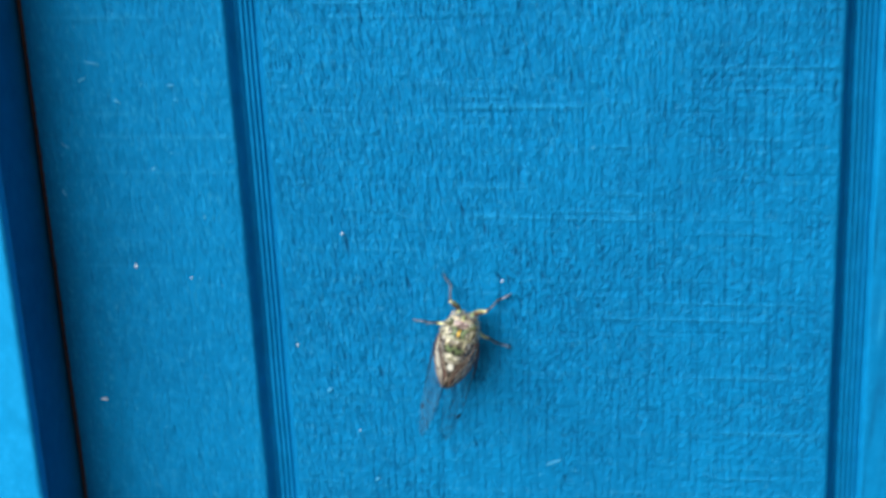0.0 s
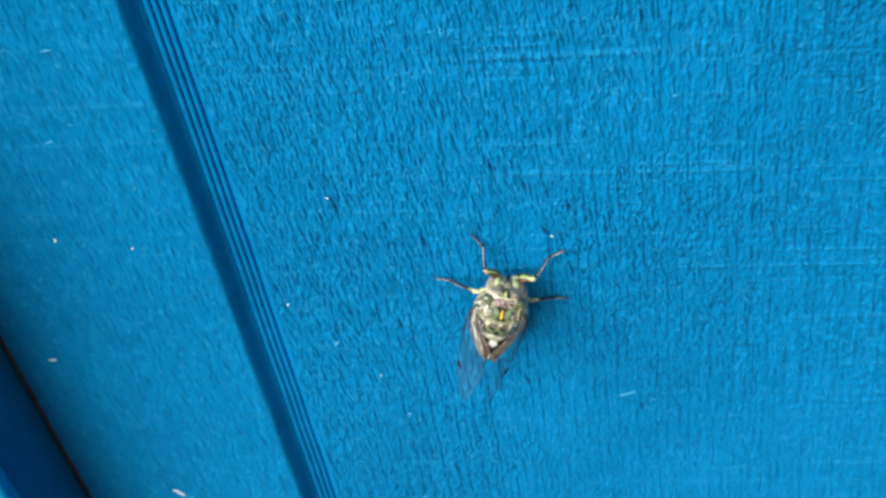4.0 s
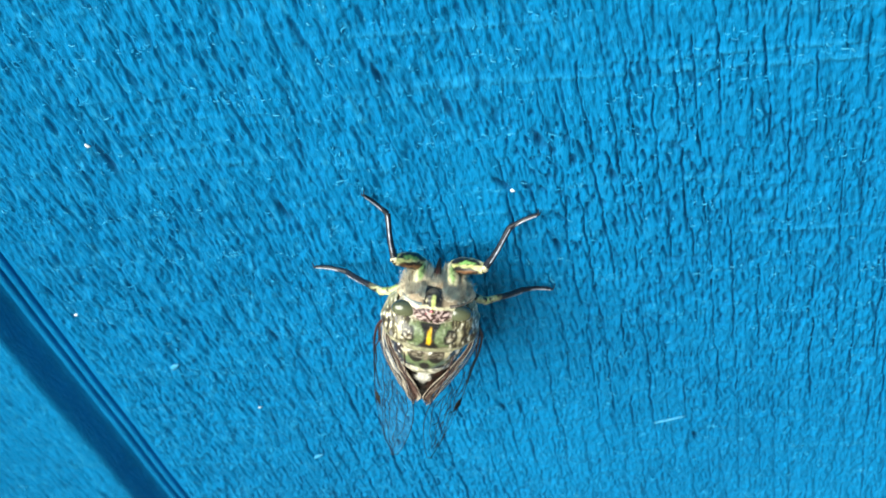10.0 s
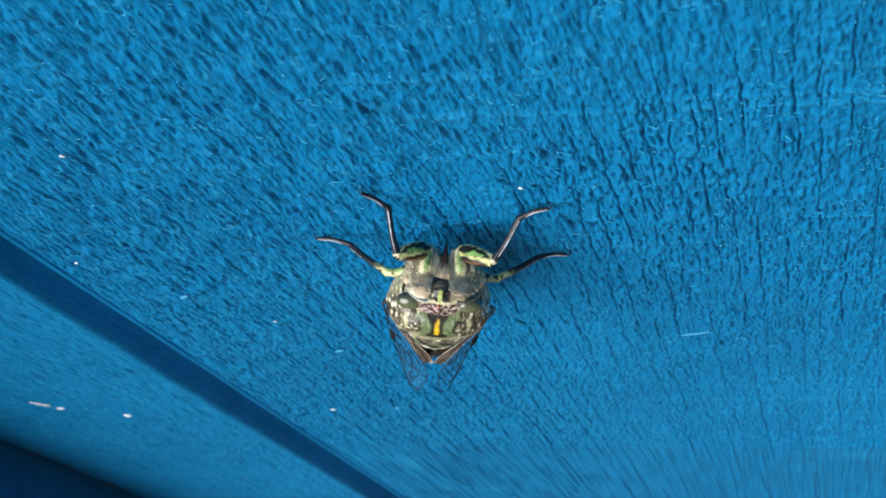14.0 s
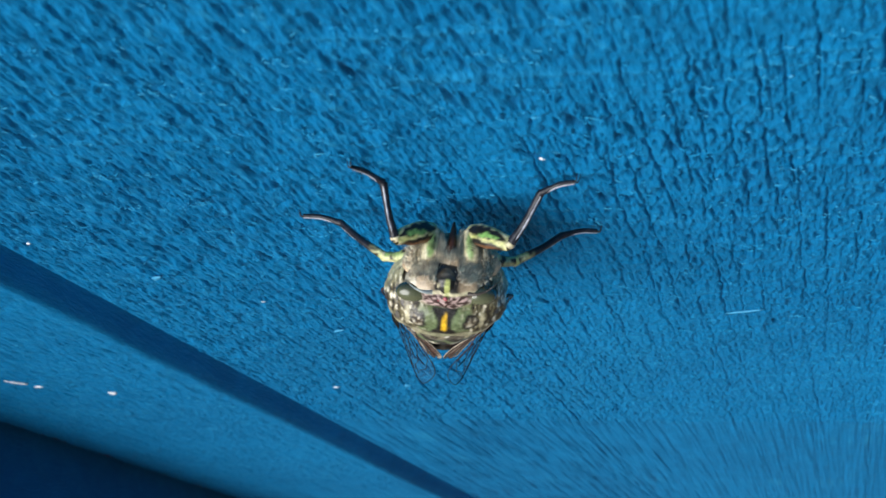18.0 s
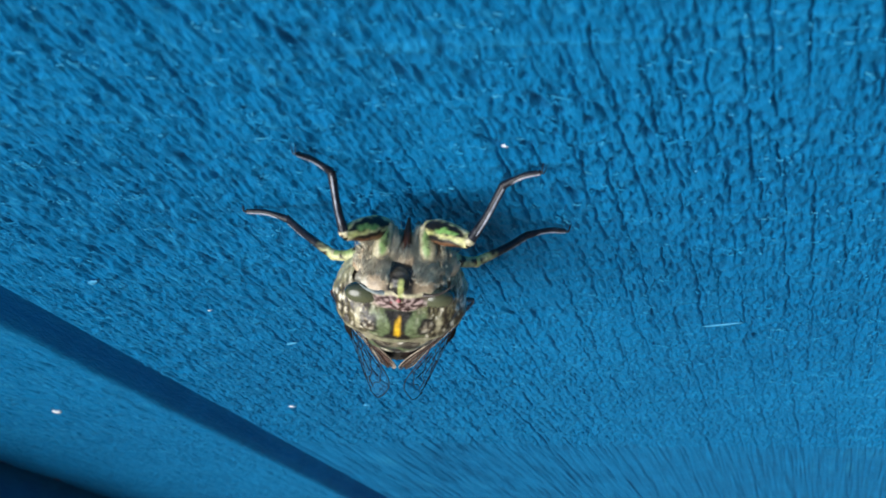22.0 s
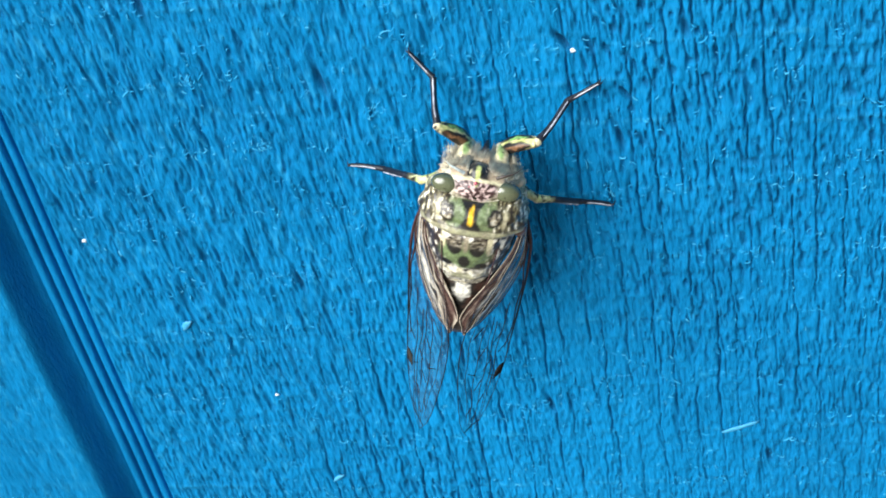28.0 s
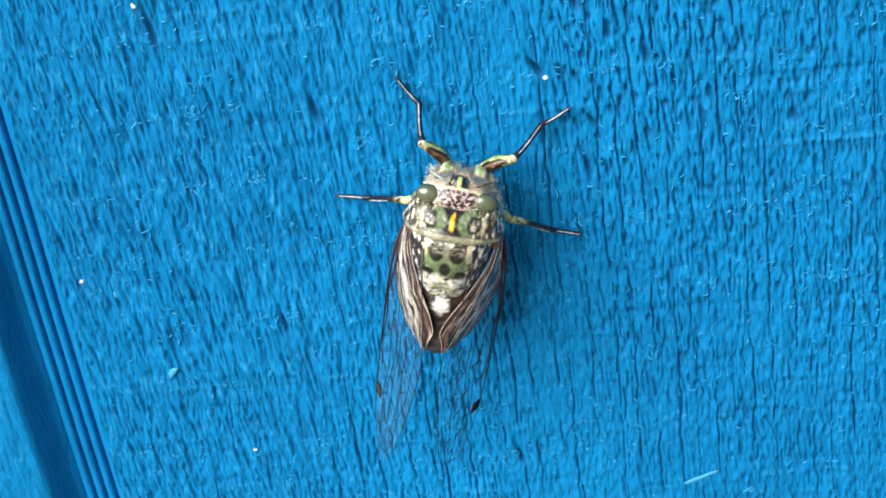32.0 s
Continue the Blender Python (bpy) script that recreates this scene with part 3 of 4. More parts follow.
def pronotum_tint(x, y, z):
    x += 0.55
    side = noise.noise(Vector((x * 2.6, y * 0.9, z * 1.2))) + 0.5 * noise.noise(Vector((x * 5, y * 2.2, z * 4)))
    base = blend(blend((0.21, 0.185, 0.10), (0.88, 0.82, 0.66), side * 4.8 - 0.85), (0.030, 0.022, 0.015), 0.18 - side * 3.4)
    if z < 9.5:
        return blend(base, (0.56, 0.55, 0.34), soft(z, 8.6, 2.0) * 0.75)
    c = blend(base, GREEN, soft(oval(x, y, 0, 1.0, 2.9, 2.1) + 0.35 * noise.noise(Vector((x * 1.4, y * 1.4, 5))), 1.0, 0.3) * 0.9)
    for sx in (-1, 1):
        ring = oval(x, y, 2.75 * sx, 1.0, 0.85, 1.0) + 0.25 * noise.noise(Vector((x * 2, y * 2, 8)))
        c = blend(c, BLACK, soft(ring, 1.0, 0.3))
        c = blend(c, mottle(x * 1.4, y, z, 2.6), 0.9 * soft(ring, 0.62, 0.3))
        c = blend(c, CREAM, 0.7 * soft(oval(x, y, 3.9 * sx, 0.9, 0.25, 1.1), 1.0, 0.5))
    waist = 0.70 + (0.75 if y > 1.3 else 0.28) * (y - 1.3) ** 2
    c = blend(c, BLACK, soft(-z, -11.7, 0.4) * soft(abs(x), waist, 0.2) * soft(abs(y - 1.2), 1.6, 0.3))
    drop = 0.13 + 0.26 * min(1.0, max(0.0, (2.3 - y) / 1.6))
    c = blend(c, YELLOW, soft(oval(x, y, 0, 1.2, drop, 1.05), 1.0, 0.3) * soft(-z, -12.0, 0.3))
    band = blend(TAN, OLIVE, 0.6 + 0.6 * noise.noise(Vector((x, y * 2, 3))))
    c = blend(c, band, soft(y, -0.35 - 0.012 * x * x, 0.25) * 0.85)
    return blend(c, (0.06, 0.05, 0.03), 0.8 * soft(abs(y + 0.30 + 0.012 * x * x), 0.07, 0.08))


def mesonotum_tint(x, y, z):
    x += 0.65
    side = noise.noise(Vector((x * 2.4, y * 0.8, z * 1.0 + 5))) + 0.5 * noise.noise(Vector((x * 5, y * 1.8, z * 4)))
    c = blend(blend((0.03, 0.02, 0.017), (0.26, 0.20, 0.15), side * 3.0 + 0.1), (0.88, 0.84, 0.74), side * 6.0 - 0.8)
    if z < 9:
        return blend(c, DARK, 0.4)
    c = blend(c, GREEN, soft(oval(x, y, 0, -4.3, 3.0, 2.1), 1.0, 0.3))
    for sx in (-1, 1):
        spot = soft(oval(x, y, 1.35 * sx, -2.9, 1.0, 1.4), 1.0, 0.2)
        c = blend(c, blend(BLACK, mottle(x, y * 2, z, 2.2), 0.55 * soft(-y, 3.0, 0.8)), spot)
        c = blend(c, CREAM, soft(oval(x, y, 2.75 * sx, -2.6, 0.3, 1.6), 1.0, 0.4))
        c = blend(c, BLACK, soft(oval(x, y, 2.1 * sx, -6.0, 0.8, 0.55), 1.0, 0.4))
    c = blend(c, TAN, soft(oval(x, y, 0, -2.6, 0.35, 1.2), 1.0, 0.5))
    c = blend(c, BLACK, soft(oval(x, y, 0, -5.3, 0.75, 0.95), 1.0, 0.3))
    pale = blend(CREAM, WHITE, 0.5 + noise.noise(Vector((x * 1.5, y * 1.5, 3))))
    c = blend(c, pale, soft(y, -6.5, 0.5) * soft(abs(x), 2.8, 0.6) * (0.6 + 1.6 * noise.noise(Vector((x * 1.4, y * 1.6, 7)))))
    return blend(c, OLIVE, 0.7 * soft(oval(x, y, 0, -8.1, 1.3, 0.7), 1.0, 0.4))


def abdomen_tint(x, y, z):
    n = noise.noise(Vector((x * 0.9, y * 0.9, z * 0.9)))
    c = blend(BLACK, RUST, 0.4 * n + 0.02 * abs(x))
    c = blend(c, blend((0.04, 0.028, 0.023), (0.13, 0.10, 0.085), 0.4 + n), soft(y, -14.6 + 0.9 * n, 1.6) * (0.75 + 0.25 * math.cos(y * 3.7)))
    c = blend(c, (0.12, 0.08, 0.065), 0.7 * soft(abs((y + 9) % 1.7 - 0.3), 0.4, 0.3) * soft(-abs(x), -1.6, 0.8))
    return blend(c, (0.74, 0.72, 0.65), soft(oval(x + 0.5, y, 0, -11.6, 1.05, 1.15) + 0.6 * noise.noise(Vector((x * 2.4, y * 2.4, 1))), 1.0, 0.4) * soft(-z, -9.5, 1))


def head_tint(x, y, z):
    x += 0.55
    side = noise.noise(Vector((x * 2.0, y * 2.0, z * 2.0)))
    c = blend((0.42, 0.38, 0.27), SILVER, side * 2.5)
    c = blend(c, DARK, -0.3 - side * 3)
    crown = soft(oval(x, y, 0, 3.9, 2.6, 1.6), 1.0, 0.3) * soft(-z, -9.9, 0.5)
    blob = noise.noise(Vector((x * 2.2, y * 2.4, 1))) + 0.5 * noise.noise(Vector((x * 5, y * 5, 2)))
    c = blend(c, blend((0.05, 0.022, 0.022), (0.66, 0.50, 0.48), blob * 4.0 + 0.1), crown)
    front = soft(-y, -4.75 + 0.06 * x * x, 0.2)
    c = blend(c, (0.50, 0.38, 0.25), front * soft(abs(x), 3.2, 0.6))
    c = blend(c, BLACK, front * soft(abs(x), 1.35, 0.4))
    c = blend(c, CREAM, soft(abs(y - 4.8 + 0.06 * x * x), 0.13, 0.10) * soft(abs(x), 3.2, 0.4) * soft(-z, -9.4, 0.5))
    c = blend(c, (0.52, 0.56, 0.24), soft(oval(x, y, 0, 4.9, 0.26, 0.75), 1.0, 0.3) * soft(-z, -9.4, 0.5))
    return blend(c, (0.36, 0.29, 0.22), soft(z, 8.8, 1.2) * soft(-abs(x), -1.2, 0.5))


def frons_tint(x, y, z):
    x += 0.5
    c = blend(mottle(x, y, z, 1.7), (0.035, 0.026, 0.018), 0.85)
    c = blend(c, BLACK, soft(-z, -9.4, 0.6))
    c = blend(c, CREAM, soft(abs(abs(x) - 0.62 - 0.5 * (6.0 - y)), 0.13, 0.12) * soft(-z, -10.1, 0.4))
    return blend(c, (0.56, 0.62, 0.22), soft(oval(x, y, 0, 5.4, 0.27, 0.85), 1.0, 0.3) * soft(-z, -9.7, 0.4))


def cheek_tint(x, y, z):
    n = noise.noise(Vector((x * 0.9, y * 0.9, z * 0.9)))
    c = blend((0.36, 0.25, 0.15), (0.82, 0.68, 0.47), 0.5 + 1.4 * n)
    c = blend(c, (0.16, 0.07, 0.045), soft(oval(abs(x + 0.3), z, 4.3, 5.6, 0.9, 0.8), 1.0, 0.4) * 0.8)
    return blend(c, DARK, soft(abs(x + 0.4), 0.7, 0.5) * 0.8)


def tapered(x, y, z):
    """Narrows the underside ahead and towards the wall."""
    k = 1 - 0.56 * min(1, max(0, (y - 2.4) / 2.9)) - 0.20 * min(1, max(0, (6.9 - z) / 2.9))
    return (-0.2 + (x + 0.2) * k, y, z)


def collar(y, a):
    r = 0.03 * math.exp(-((y + 1.0) / 0.5) ** 2) - 0.02 * math.exp(-((y - 0.1) / 0.35) ** 2)
    return r + 0.012 * math.sin(a * 9 + y * 2) + 0.010 * math.sin(a * 17 - y * 5)


v, f = loft([(2.5, -0.45, 4.7, 6.2, 10.9), (2.3, -0.45, 5.3, 5.7, 11.8), (1.9, -0.45, 5.65, 5.2, 12.65), (1.1, -0.45, 6.0, 4.7, 13.45), (0.0, -0.45, 6.25, 4.3, 13.85), (-1.2, -0.45, 6.3, 4.3, 13.95), (-1.7, -0.45, 5.6, 4.8, 13.4)], 70, 180, 2.2, collar)
shape("pronotum", v, f, SHELL, cicada, pronotum_tint, "green and black pronotum with a yellow centre stripe")


def notal(y, a):
    r = 0.015 * math.sin(a * 11 + y * 1.5)
    r += 0.03 * math.exp(-((y + 8.2) / 0.5) ** 2) * (1 if math.sin(a) > 0 else 0)
    return r - 0.03 * math.exp(-((y + 6.9) / 0.35) ** 2)


v, f = loft([(-1.2, -0.45, 5.5, 4.6, 13.6), (-2.2, -0.5, 5.5, 4.4, 14.0), (-4.5, -0.5, 5.2, 4.5, 14.0), (-6.8, -0.5, 4.6, 4.8, 13.65), (-8.4, -0.5, 4.0, 5.2, 13.2), (-10.2, -0.45, 3.2, 5.6, 12.3)], 84, 160, 2.1, notal)
shape("mesonotum", v, f, SHELL, cicada, mesonotum_tint, "green and black mesonotum with a pale raised cross")
v, f = loft([(-8.6, -0.4, 3.6, 5.2, 11.6), (-10.5, -0.4, 4.1, 4.8, 12.1), (-13.0, -0.3, 4.4, 4.8, 12.3), (-15.8, -0.35, 4.1, 5.3, 12.3), (-18.0, -0.4, 3.1, 6.4, 12.0), (-19.3, -0.4, 1.9, 7.6, 11.4), (-19.9, -0.4, 0.7, 8.6, 10.8)], 80, 72, 2.0,
            lambda y, a: 0.035 * ((-y - 8.6) % 1.7) / 1.7 - 0.02)
shape("abdomen", v, f, SHELL, cicada, abdomen_tint, "dark ringed abdomen with a white patch")
v, f = ball(-0.5, 2.8, 9.25, 4.4, 2.65, 2.6, 90, 64, lambda a, b, c: 1 + 0.03 * math.sin(9 * a) * math.sin(8 * b + 3 * c))
head = shape("head", v, f, SHELL, cicada, head_tint, "short broad head with pinkish mottled crown")
v, f = ball(-0.6, 4.4, 9.5, 1.3, 1.45, 1.45, 48, 36, lambda a, b, c: 1 + 0.02 * math.sin(14 * c))
shape("face", v, f, SHELL, head, frons_tint, "bulging striped face with a lime centre line")
v, f = ball(-0.2, 2.8, 6.9, 5.3, 2.5, 2.9, 48, 30, lambda a, b, c: 1 + 0.05 * math.sin(7 * a + 3 * c) * math.cos(6 * c) + 0.07 * noise.noise(Vector((a * 6, b * 6, c * 6))))
v = [tapered(*p) for p in v]
shape("cheek", v, f, HAIR, head, cheek_tint, "pale downy underside behind the face")
for sx in (-1, 1):
    v, f = ball(-0.55 + 3.5 * sx, 3.2, 10.4, 1.75, 1.22, 1.1, 40, 30)
    shape("eye", v, f, EYE, head, lambda x, y, z: blend((0.030, 0.036, 0.018), (0.125, 0.14, 0.078), (z - 9.9) / 1.7), "large olive-green glossy compound eye")
    v, f = tube([(-0.2 + 1.9 * sx, 5.5, 11.0), (-0.2 + 2.7 * sx, 6.0, 11.1), (-0.2 + 3.7 * sx, 6.3, 10.8), (-0.2 + 4.6 * sx, 6.9, 10.2)], [0.24, 0.17, 0.08, 0.03], 14, 9)
    # left antenna carries its reflection as a pale bluish tint
    shape("antenna", v, f, LEG, head, (lambda x, y, z: blend((0.40, 0.46, 0.46), DARK, (-4.0 - x) / 1.0)) if sx < 0 else (lambda x, y, z: (0.06, 0.048, 0.04)))
for ox, oy in ((0, 4.6), (-0.7, 3.9), (0.7, 3.9)):
    v, f = ball(-0.6 + ox, oy, 11.40 - 0.12 * abs(ox), 0.26, 0.26, 0.24, 12, 8)
    shape("ocellus", v, f, EYE, head, lambda x, y, z: (0.45, 0.10, 0.12))
v, f = tube([(-0.2, 4.6, 7.2), (-0.2, 4.8, 5.8), (-0.15, 4.8, 4.5), (-0.1, 4.7, 3.2)], [0.7, 0.5, 0.36, 0.12], 14, 12)
shape("rostrum", v, f, LEG, head, lambda x, y, z: blend((0.06, 0.024, 0.014), BLACK, (5.6 - z) / 1.0), "dark brown piercing mouth tube")


def leg_bands(pale, spots):
    def tint(x, y, z):
        n = noise.noise(Vector((x * 1.1, y * 1.1, z * 1.1 + spots)))
        c = blend(pale, (0.26, 0.40, 0.13), 2.5 * noise.noise(Vector((x * 0.8, y * 0.8 + 7, z * 0.8))))
        return blend(c, blend(BLACK, DARK, 0.5), (n - 0.10) * 8)
    return tint


def thigh_tint(a, b, sx):
    """Lime thigh with cream rims, a long black panel on top and a black one in front that has a green window."""
    a, b = Vector(a), Vector(b)
    d = (b - a).normalized()
    ahead = (Vector((0, 1, 0)) - d * d.y).normalized()
    up = ahead.cross(d) if ahead.cross(d).z > 0 else d.cross(ahead)

    def tint(x, y, z):
        q = Vector((x, y, z)) - a
        s = q.dot(d) / (b - a).length
        turn = math.degrees(math.atan2(q.dot(up) - 0.15, q.dot(ahead) - 0.2))
        c = blend((0.52, 0.55, 0.19), (0.74, 0.68, 0.42), 0.5 + noise.noise(Vector((x * 1.5, y * 1.5, z * 1.5))))
        wob = noise.noise(Vector((x * 1.3, y * 1.3, z * 1.3 + sx)))
        turn += 22 * wob
        s += 0.06 * wob
        top = soft(oval(s, turn, 0.50, 96, 0.42, 48), 1.0, 0.2)
        c = blend(c, blend(BLACK, (0.20, 0.10, 0.05), soft(oval(s, turn, 0.55, 92, 0.28, 12), 1.0, 0.6)), top)
        front = soft(oval(s, turn, 0.5, -12, 0.50, 44), 1.0, 0.2)
        c = blend(c, BLACK, front)
        c = blend(c, (0.20, 0.40, 0.11), soft(oval(s + turn * 0.006, turn, 0.62, 6, 0.20, 24), 1.0, 0.35))
        return blend(c, DARK, soft(abs(abs(turn) - 150), 25, 20) * 0.7)
    return tint


def hip_tint(a, b):
    """Cream joint with a long green window and a thin dark streak in front."""
    a, b = Vector(a), Vector(b)
    d = (b - a).normalized()
    across = d.cross(Vector((0, 1, 0.6)).normalized()).normalized()

    def tint(x, y, z):
        q = Vector((x, y, z)) - a
        s, u = q.dot(d) / (b - a).length, q.dot(across)
        c = blend(CREAM, (0.50, 0.46, 0.32), 0.5 + noise.noise(Vector((x * 2, y * 2, z * 2))))
        c = blend(c, (0.22, 0.34, 0.12), soft(oval(s, u, 0.5, 0.0, 0.42, 0.45), 1.0, 0.3))
        c = blend(c, BLACK, soft(oval(s, u, 0.55, 0.22, 0.25, 0.12), 1.0, 0.4))
        return blend(c, DARK, soft(-abs(u), -0.8, 0.15) * 0.6)
    return tint


def shin(x, y, z):
    n = noise.noise(Vector((x * 2.5, y * 2.5, z * 2.5)))
    return blend((0.009, 0.011, 0.019), (0.034, 0.038, 0.055), n * 1.5)


def fore_leg(sx, knee, bend, tip):
    leg = new("foreleg")
    leg.parent = cicada
    hip = (-0.4 + 2.25 * sx, 4.0, 7.3)
    joint = (-0.3 + 1.85 * sx, 4.6, 4.1)
    v, f = tube([hip, (-0.3 + 2.15 * sx, 4.9, 6.1), joint], [0.9, 0.9, 0.7], 24, 26)
    shape("coxa", v, f, LEG, leg, hip_tint(hip, joint), "pale green upper joint")
    mid = tuple((a + b) / 2 + d for a, b, d in zip(joint, knee, (0.0, 0.3, 0.1)))
    v, f = tube([joint, mid, knee], [0.55, 0.86, 0.84, 0.7, 0.52], 34, 36, 1.4)
    shape("femur", v, f, LEG, leg, thigh_tint(joint, knee, sx), "thick lime-green thigh banded with black")
    v, f = ball(*knee, 0.55, 0.55, 0.5, 14, 10)
    shape("knee", v, f, LEG, leg, lambda x, y, z: blend(CREAM, BLACK, 3 * noise.noise(Vector((x * 2, y * 2, z * 2)))))
    m1 = tuple(a + (b - a) * 0.45 + d for a, b, d in zip(knee, bend, (0.1 * sx, -0.1, 0.15)))
    v, f = tube([knee, m1, bend], [0.52, 0.40, 0.36, 0.42], 16, 12)
    tibia = shape("tibia", v, f, LEG, leg, shin, "thin black-brown shin")
    # glint along the shin, made as a thin pale tube
    glint_ridge = [tuple(a + d for a, d in zip(q, (0, 0.14, 0.40))) for q in (knee, m1, bend)]
    v, f = tube(glint_ridge, [0.07, 0.12, 0.09], 20, 8)
    shape("glint_ridge", v, f, LEG, tibia, lambda x, y, z: blend((0.20, 0.22, 0.28), (0.58, 0.62, 0.72), 0.5 + 1.5 * noise.noise(Vector((x, y, z)))))
    toe(leg, bend, tip, sx)
    return leg


def toe(leg, bend, tip, sx):
    mid = tuple((a + b) / 2 + d for a, b, d in zip(bend, tip, (0.15 * sx, -0.15, -0.35)))
    v, f = tube([bend, mid, tip], [0.40, 0.27, 0.28, 0.22], 14, 10)
    tarsus = shape("tarsus", v, f, LEG, leg, shin)
    # pale tube on top imitates the shine of the foot
    v, f = tube([tuple(a + d for a, d in zip(q, (0, 0.05, 0.24))) for q in (bend, mid, tip)], [0.10, 0.09, 0.06], 12, 6)
    shape("glint_ridge", v, f, LEG, tarsus, lambda x, y, z: (0.48, 0.50, 0.58))
    d = (Vector(tip) - Vector(bend)).normalized()
    for q in (-0.5, 0.5):
        w = Vector((d.x * math.cos(q) - d.y * math.sin(q), d.x * math.sin(q) + d.y * math.cos(q), 0))
        a = Vector(tip)
        v, f = tube([a, a + w * 0.35 + Vector((0, 0, 0.05)), a + w * 0.6 + Vector((0, 0, -0.75))], [0.1, 0.07, 0.02], 7, 6)
        shape("claw", v, f, LEG, tarsus, lambda x, y, z: (0.03, 0.022, 0.02))


def mid_leg(sx, knee, bend, tip):
    leg = new("midleg")
    leg.parent = cicada
    hip = (-0.2 + 3.6 * sx, 1.2, 5.6)
    v, f = tube([hip, tuple((a + b) / 2 + d for a, b, d in zip(hip, knee, (0, 0, 0.3))), knee], [0.85, 0.75, 0.55, 0.5], 30, 20)
    shape("femur", v, f, LEG, leg, leg_bands((0.66, 0.66, 0.36), 21.0 + 3 * sx), "pale yellow-green thigh with black spots")
    v, f = ball(*knee, 0.6, 0.55, 0.55, 14, 10)
    shape("knee", v, f, LEG, leg, lambda x, y, z: blend((0.62, 0.66, 0.26), CREAM, 0.5 + noise.noise(Vector((x, y, z)))))
    v, f = tube([(-0.2 + 1.8 * sx, 3.0, 4.6), (-0.2 + 3.0 * sx, 2.3, 5.4), hip], [0.6, 1.0, 0.8], 16, 14)
    shape("coxa", v, f, LEG, leg, lambda x, y, z: blend((0.11, 0.05, 0.035), (0.24, 0.14, 0.10), noise.noise(Vector((x * 1.5, y * 1.5, z * 1.5)))), "brown upper joint")
    m1 = tuple(a + (b - a) * 0.5 + d for a, b, d in zip(knee, bend, (0, 0.25, 0.25)))
    v, f = tube([knee, m1, bend], [0.5, 0.42, 0.36, 0.36], 18, 12)
    tibia = shape("tibia", v, f, LEG, leg, lambda x, y, z: blend(leg_bands((0.66, 0.66, 0.36), 5.0)(x * 1.7, y * 1.7, z * 1.7), shin(x, y, z), (abs(x) - 8.0) / 1.0), "shin, lime at the knee and black beyond")
    # shine on the outer shin, laid on as a pale tube
    glint_ridge = [tuple(a + d for a, d in zip(q, (0, -0.18, 0.36))) for q in (m1, tuple((a + b) / 2 for a, b in zip(m1, bend)), bend)]
    v, f = tube(glint_ridge, [0.05, 0.12, 0.09], 14, 8)
    shape("glint_ridge", v, f, LEG, tibia, lambda x, y, z: blend((0.20, 0.22, 0.28), (0.58, 0.62, 0.72), 0.5 + 1.5 * noise.noise(Vector((x, y, z)))))
    toe(leg, bend, tip, sx)
    return leg


fore_leg(-1, (-6.05, 7.8, 6.1), (-7.5, 11.1, 1.4), (-10.6, 13.6, 0.75))
fore_leg(1, (5.6, 7.8, 6.1), (8.3, 10.9, 1.5), (11.4, 13.6, 1.0))
mid_leg(-1, (-7.2, -0.7, 5.8), (-12.2, -3.4, 1.6), (-16.5, -4.3, 0.7))
mid_leg(1, (6.7, -1.0, 5.5), (11.8, -3.6, 1.6), (15.8, -4.0, 0.7))


# wings: clear panels pitched like a roof over the back
OUTER = [(6.2, -1.5, 9.2), (7.1, -6, 8.0), (7.3, -12, 6.8), (7.1, -18, 5.8), (6.8, -24, 5.2), (6.4, -30.5, 5.0), (5.4, -36.2, 6.2), (4.0, -39.4, 8.6)]
INNER = [(3.3, -3.0, 13.3), (2.7, -8, 13.6), (1.7, -13, 13.9), (0.9, -18, 14.1), (0.8, -23, 14.0), (1.3, -28.8, 13.6), (2.1, -34.5, 12.9), (3.1, -38.3, 11.2)]
WING_BASE = (5.0, -2.0, 10.5)


def wing_place(s, t, sx):
    """A place on the wing: s from base to tip, t from the outer to the inner edge."""
    n = 400
    a, b = OUTER_LINE[int(s * (n - 1))], INNER_LINE[int(s * (n - 1))]
    p = a + (b - a) * t
    p[2] += 0.8 * math.sin(math.pi * t) * (1 - 0.6 * s) * 0.6
    return np.array((-0.25 + p[0] * sx, p[1], p[2]))


OUTER_LINE, INNER_LINE = smooth_curve(OUTER, 400), smooth_curve(INNER, 400)


def vein_tint(x, y, z):
    c = blend((0.065, 0.028, 0.027), (0.008, 0.007, 0.008), (-y - 8) / 9)
    return c


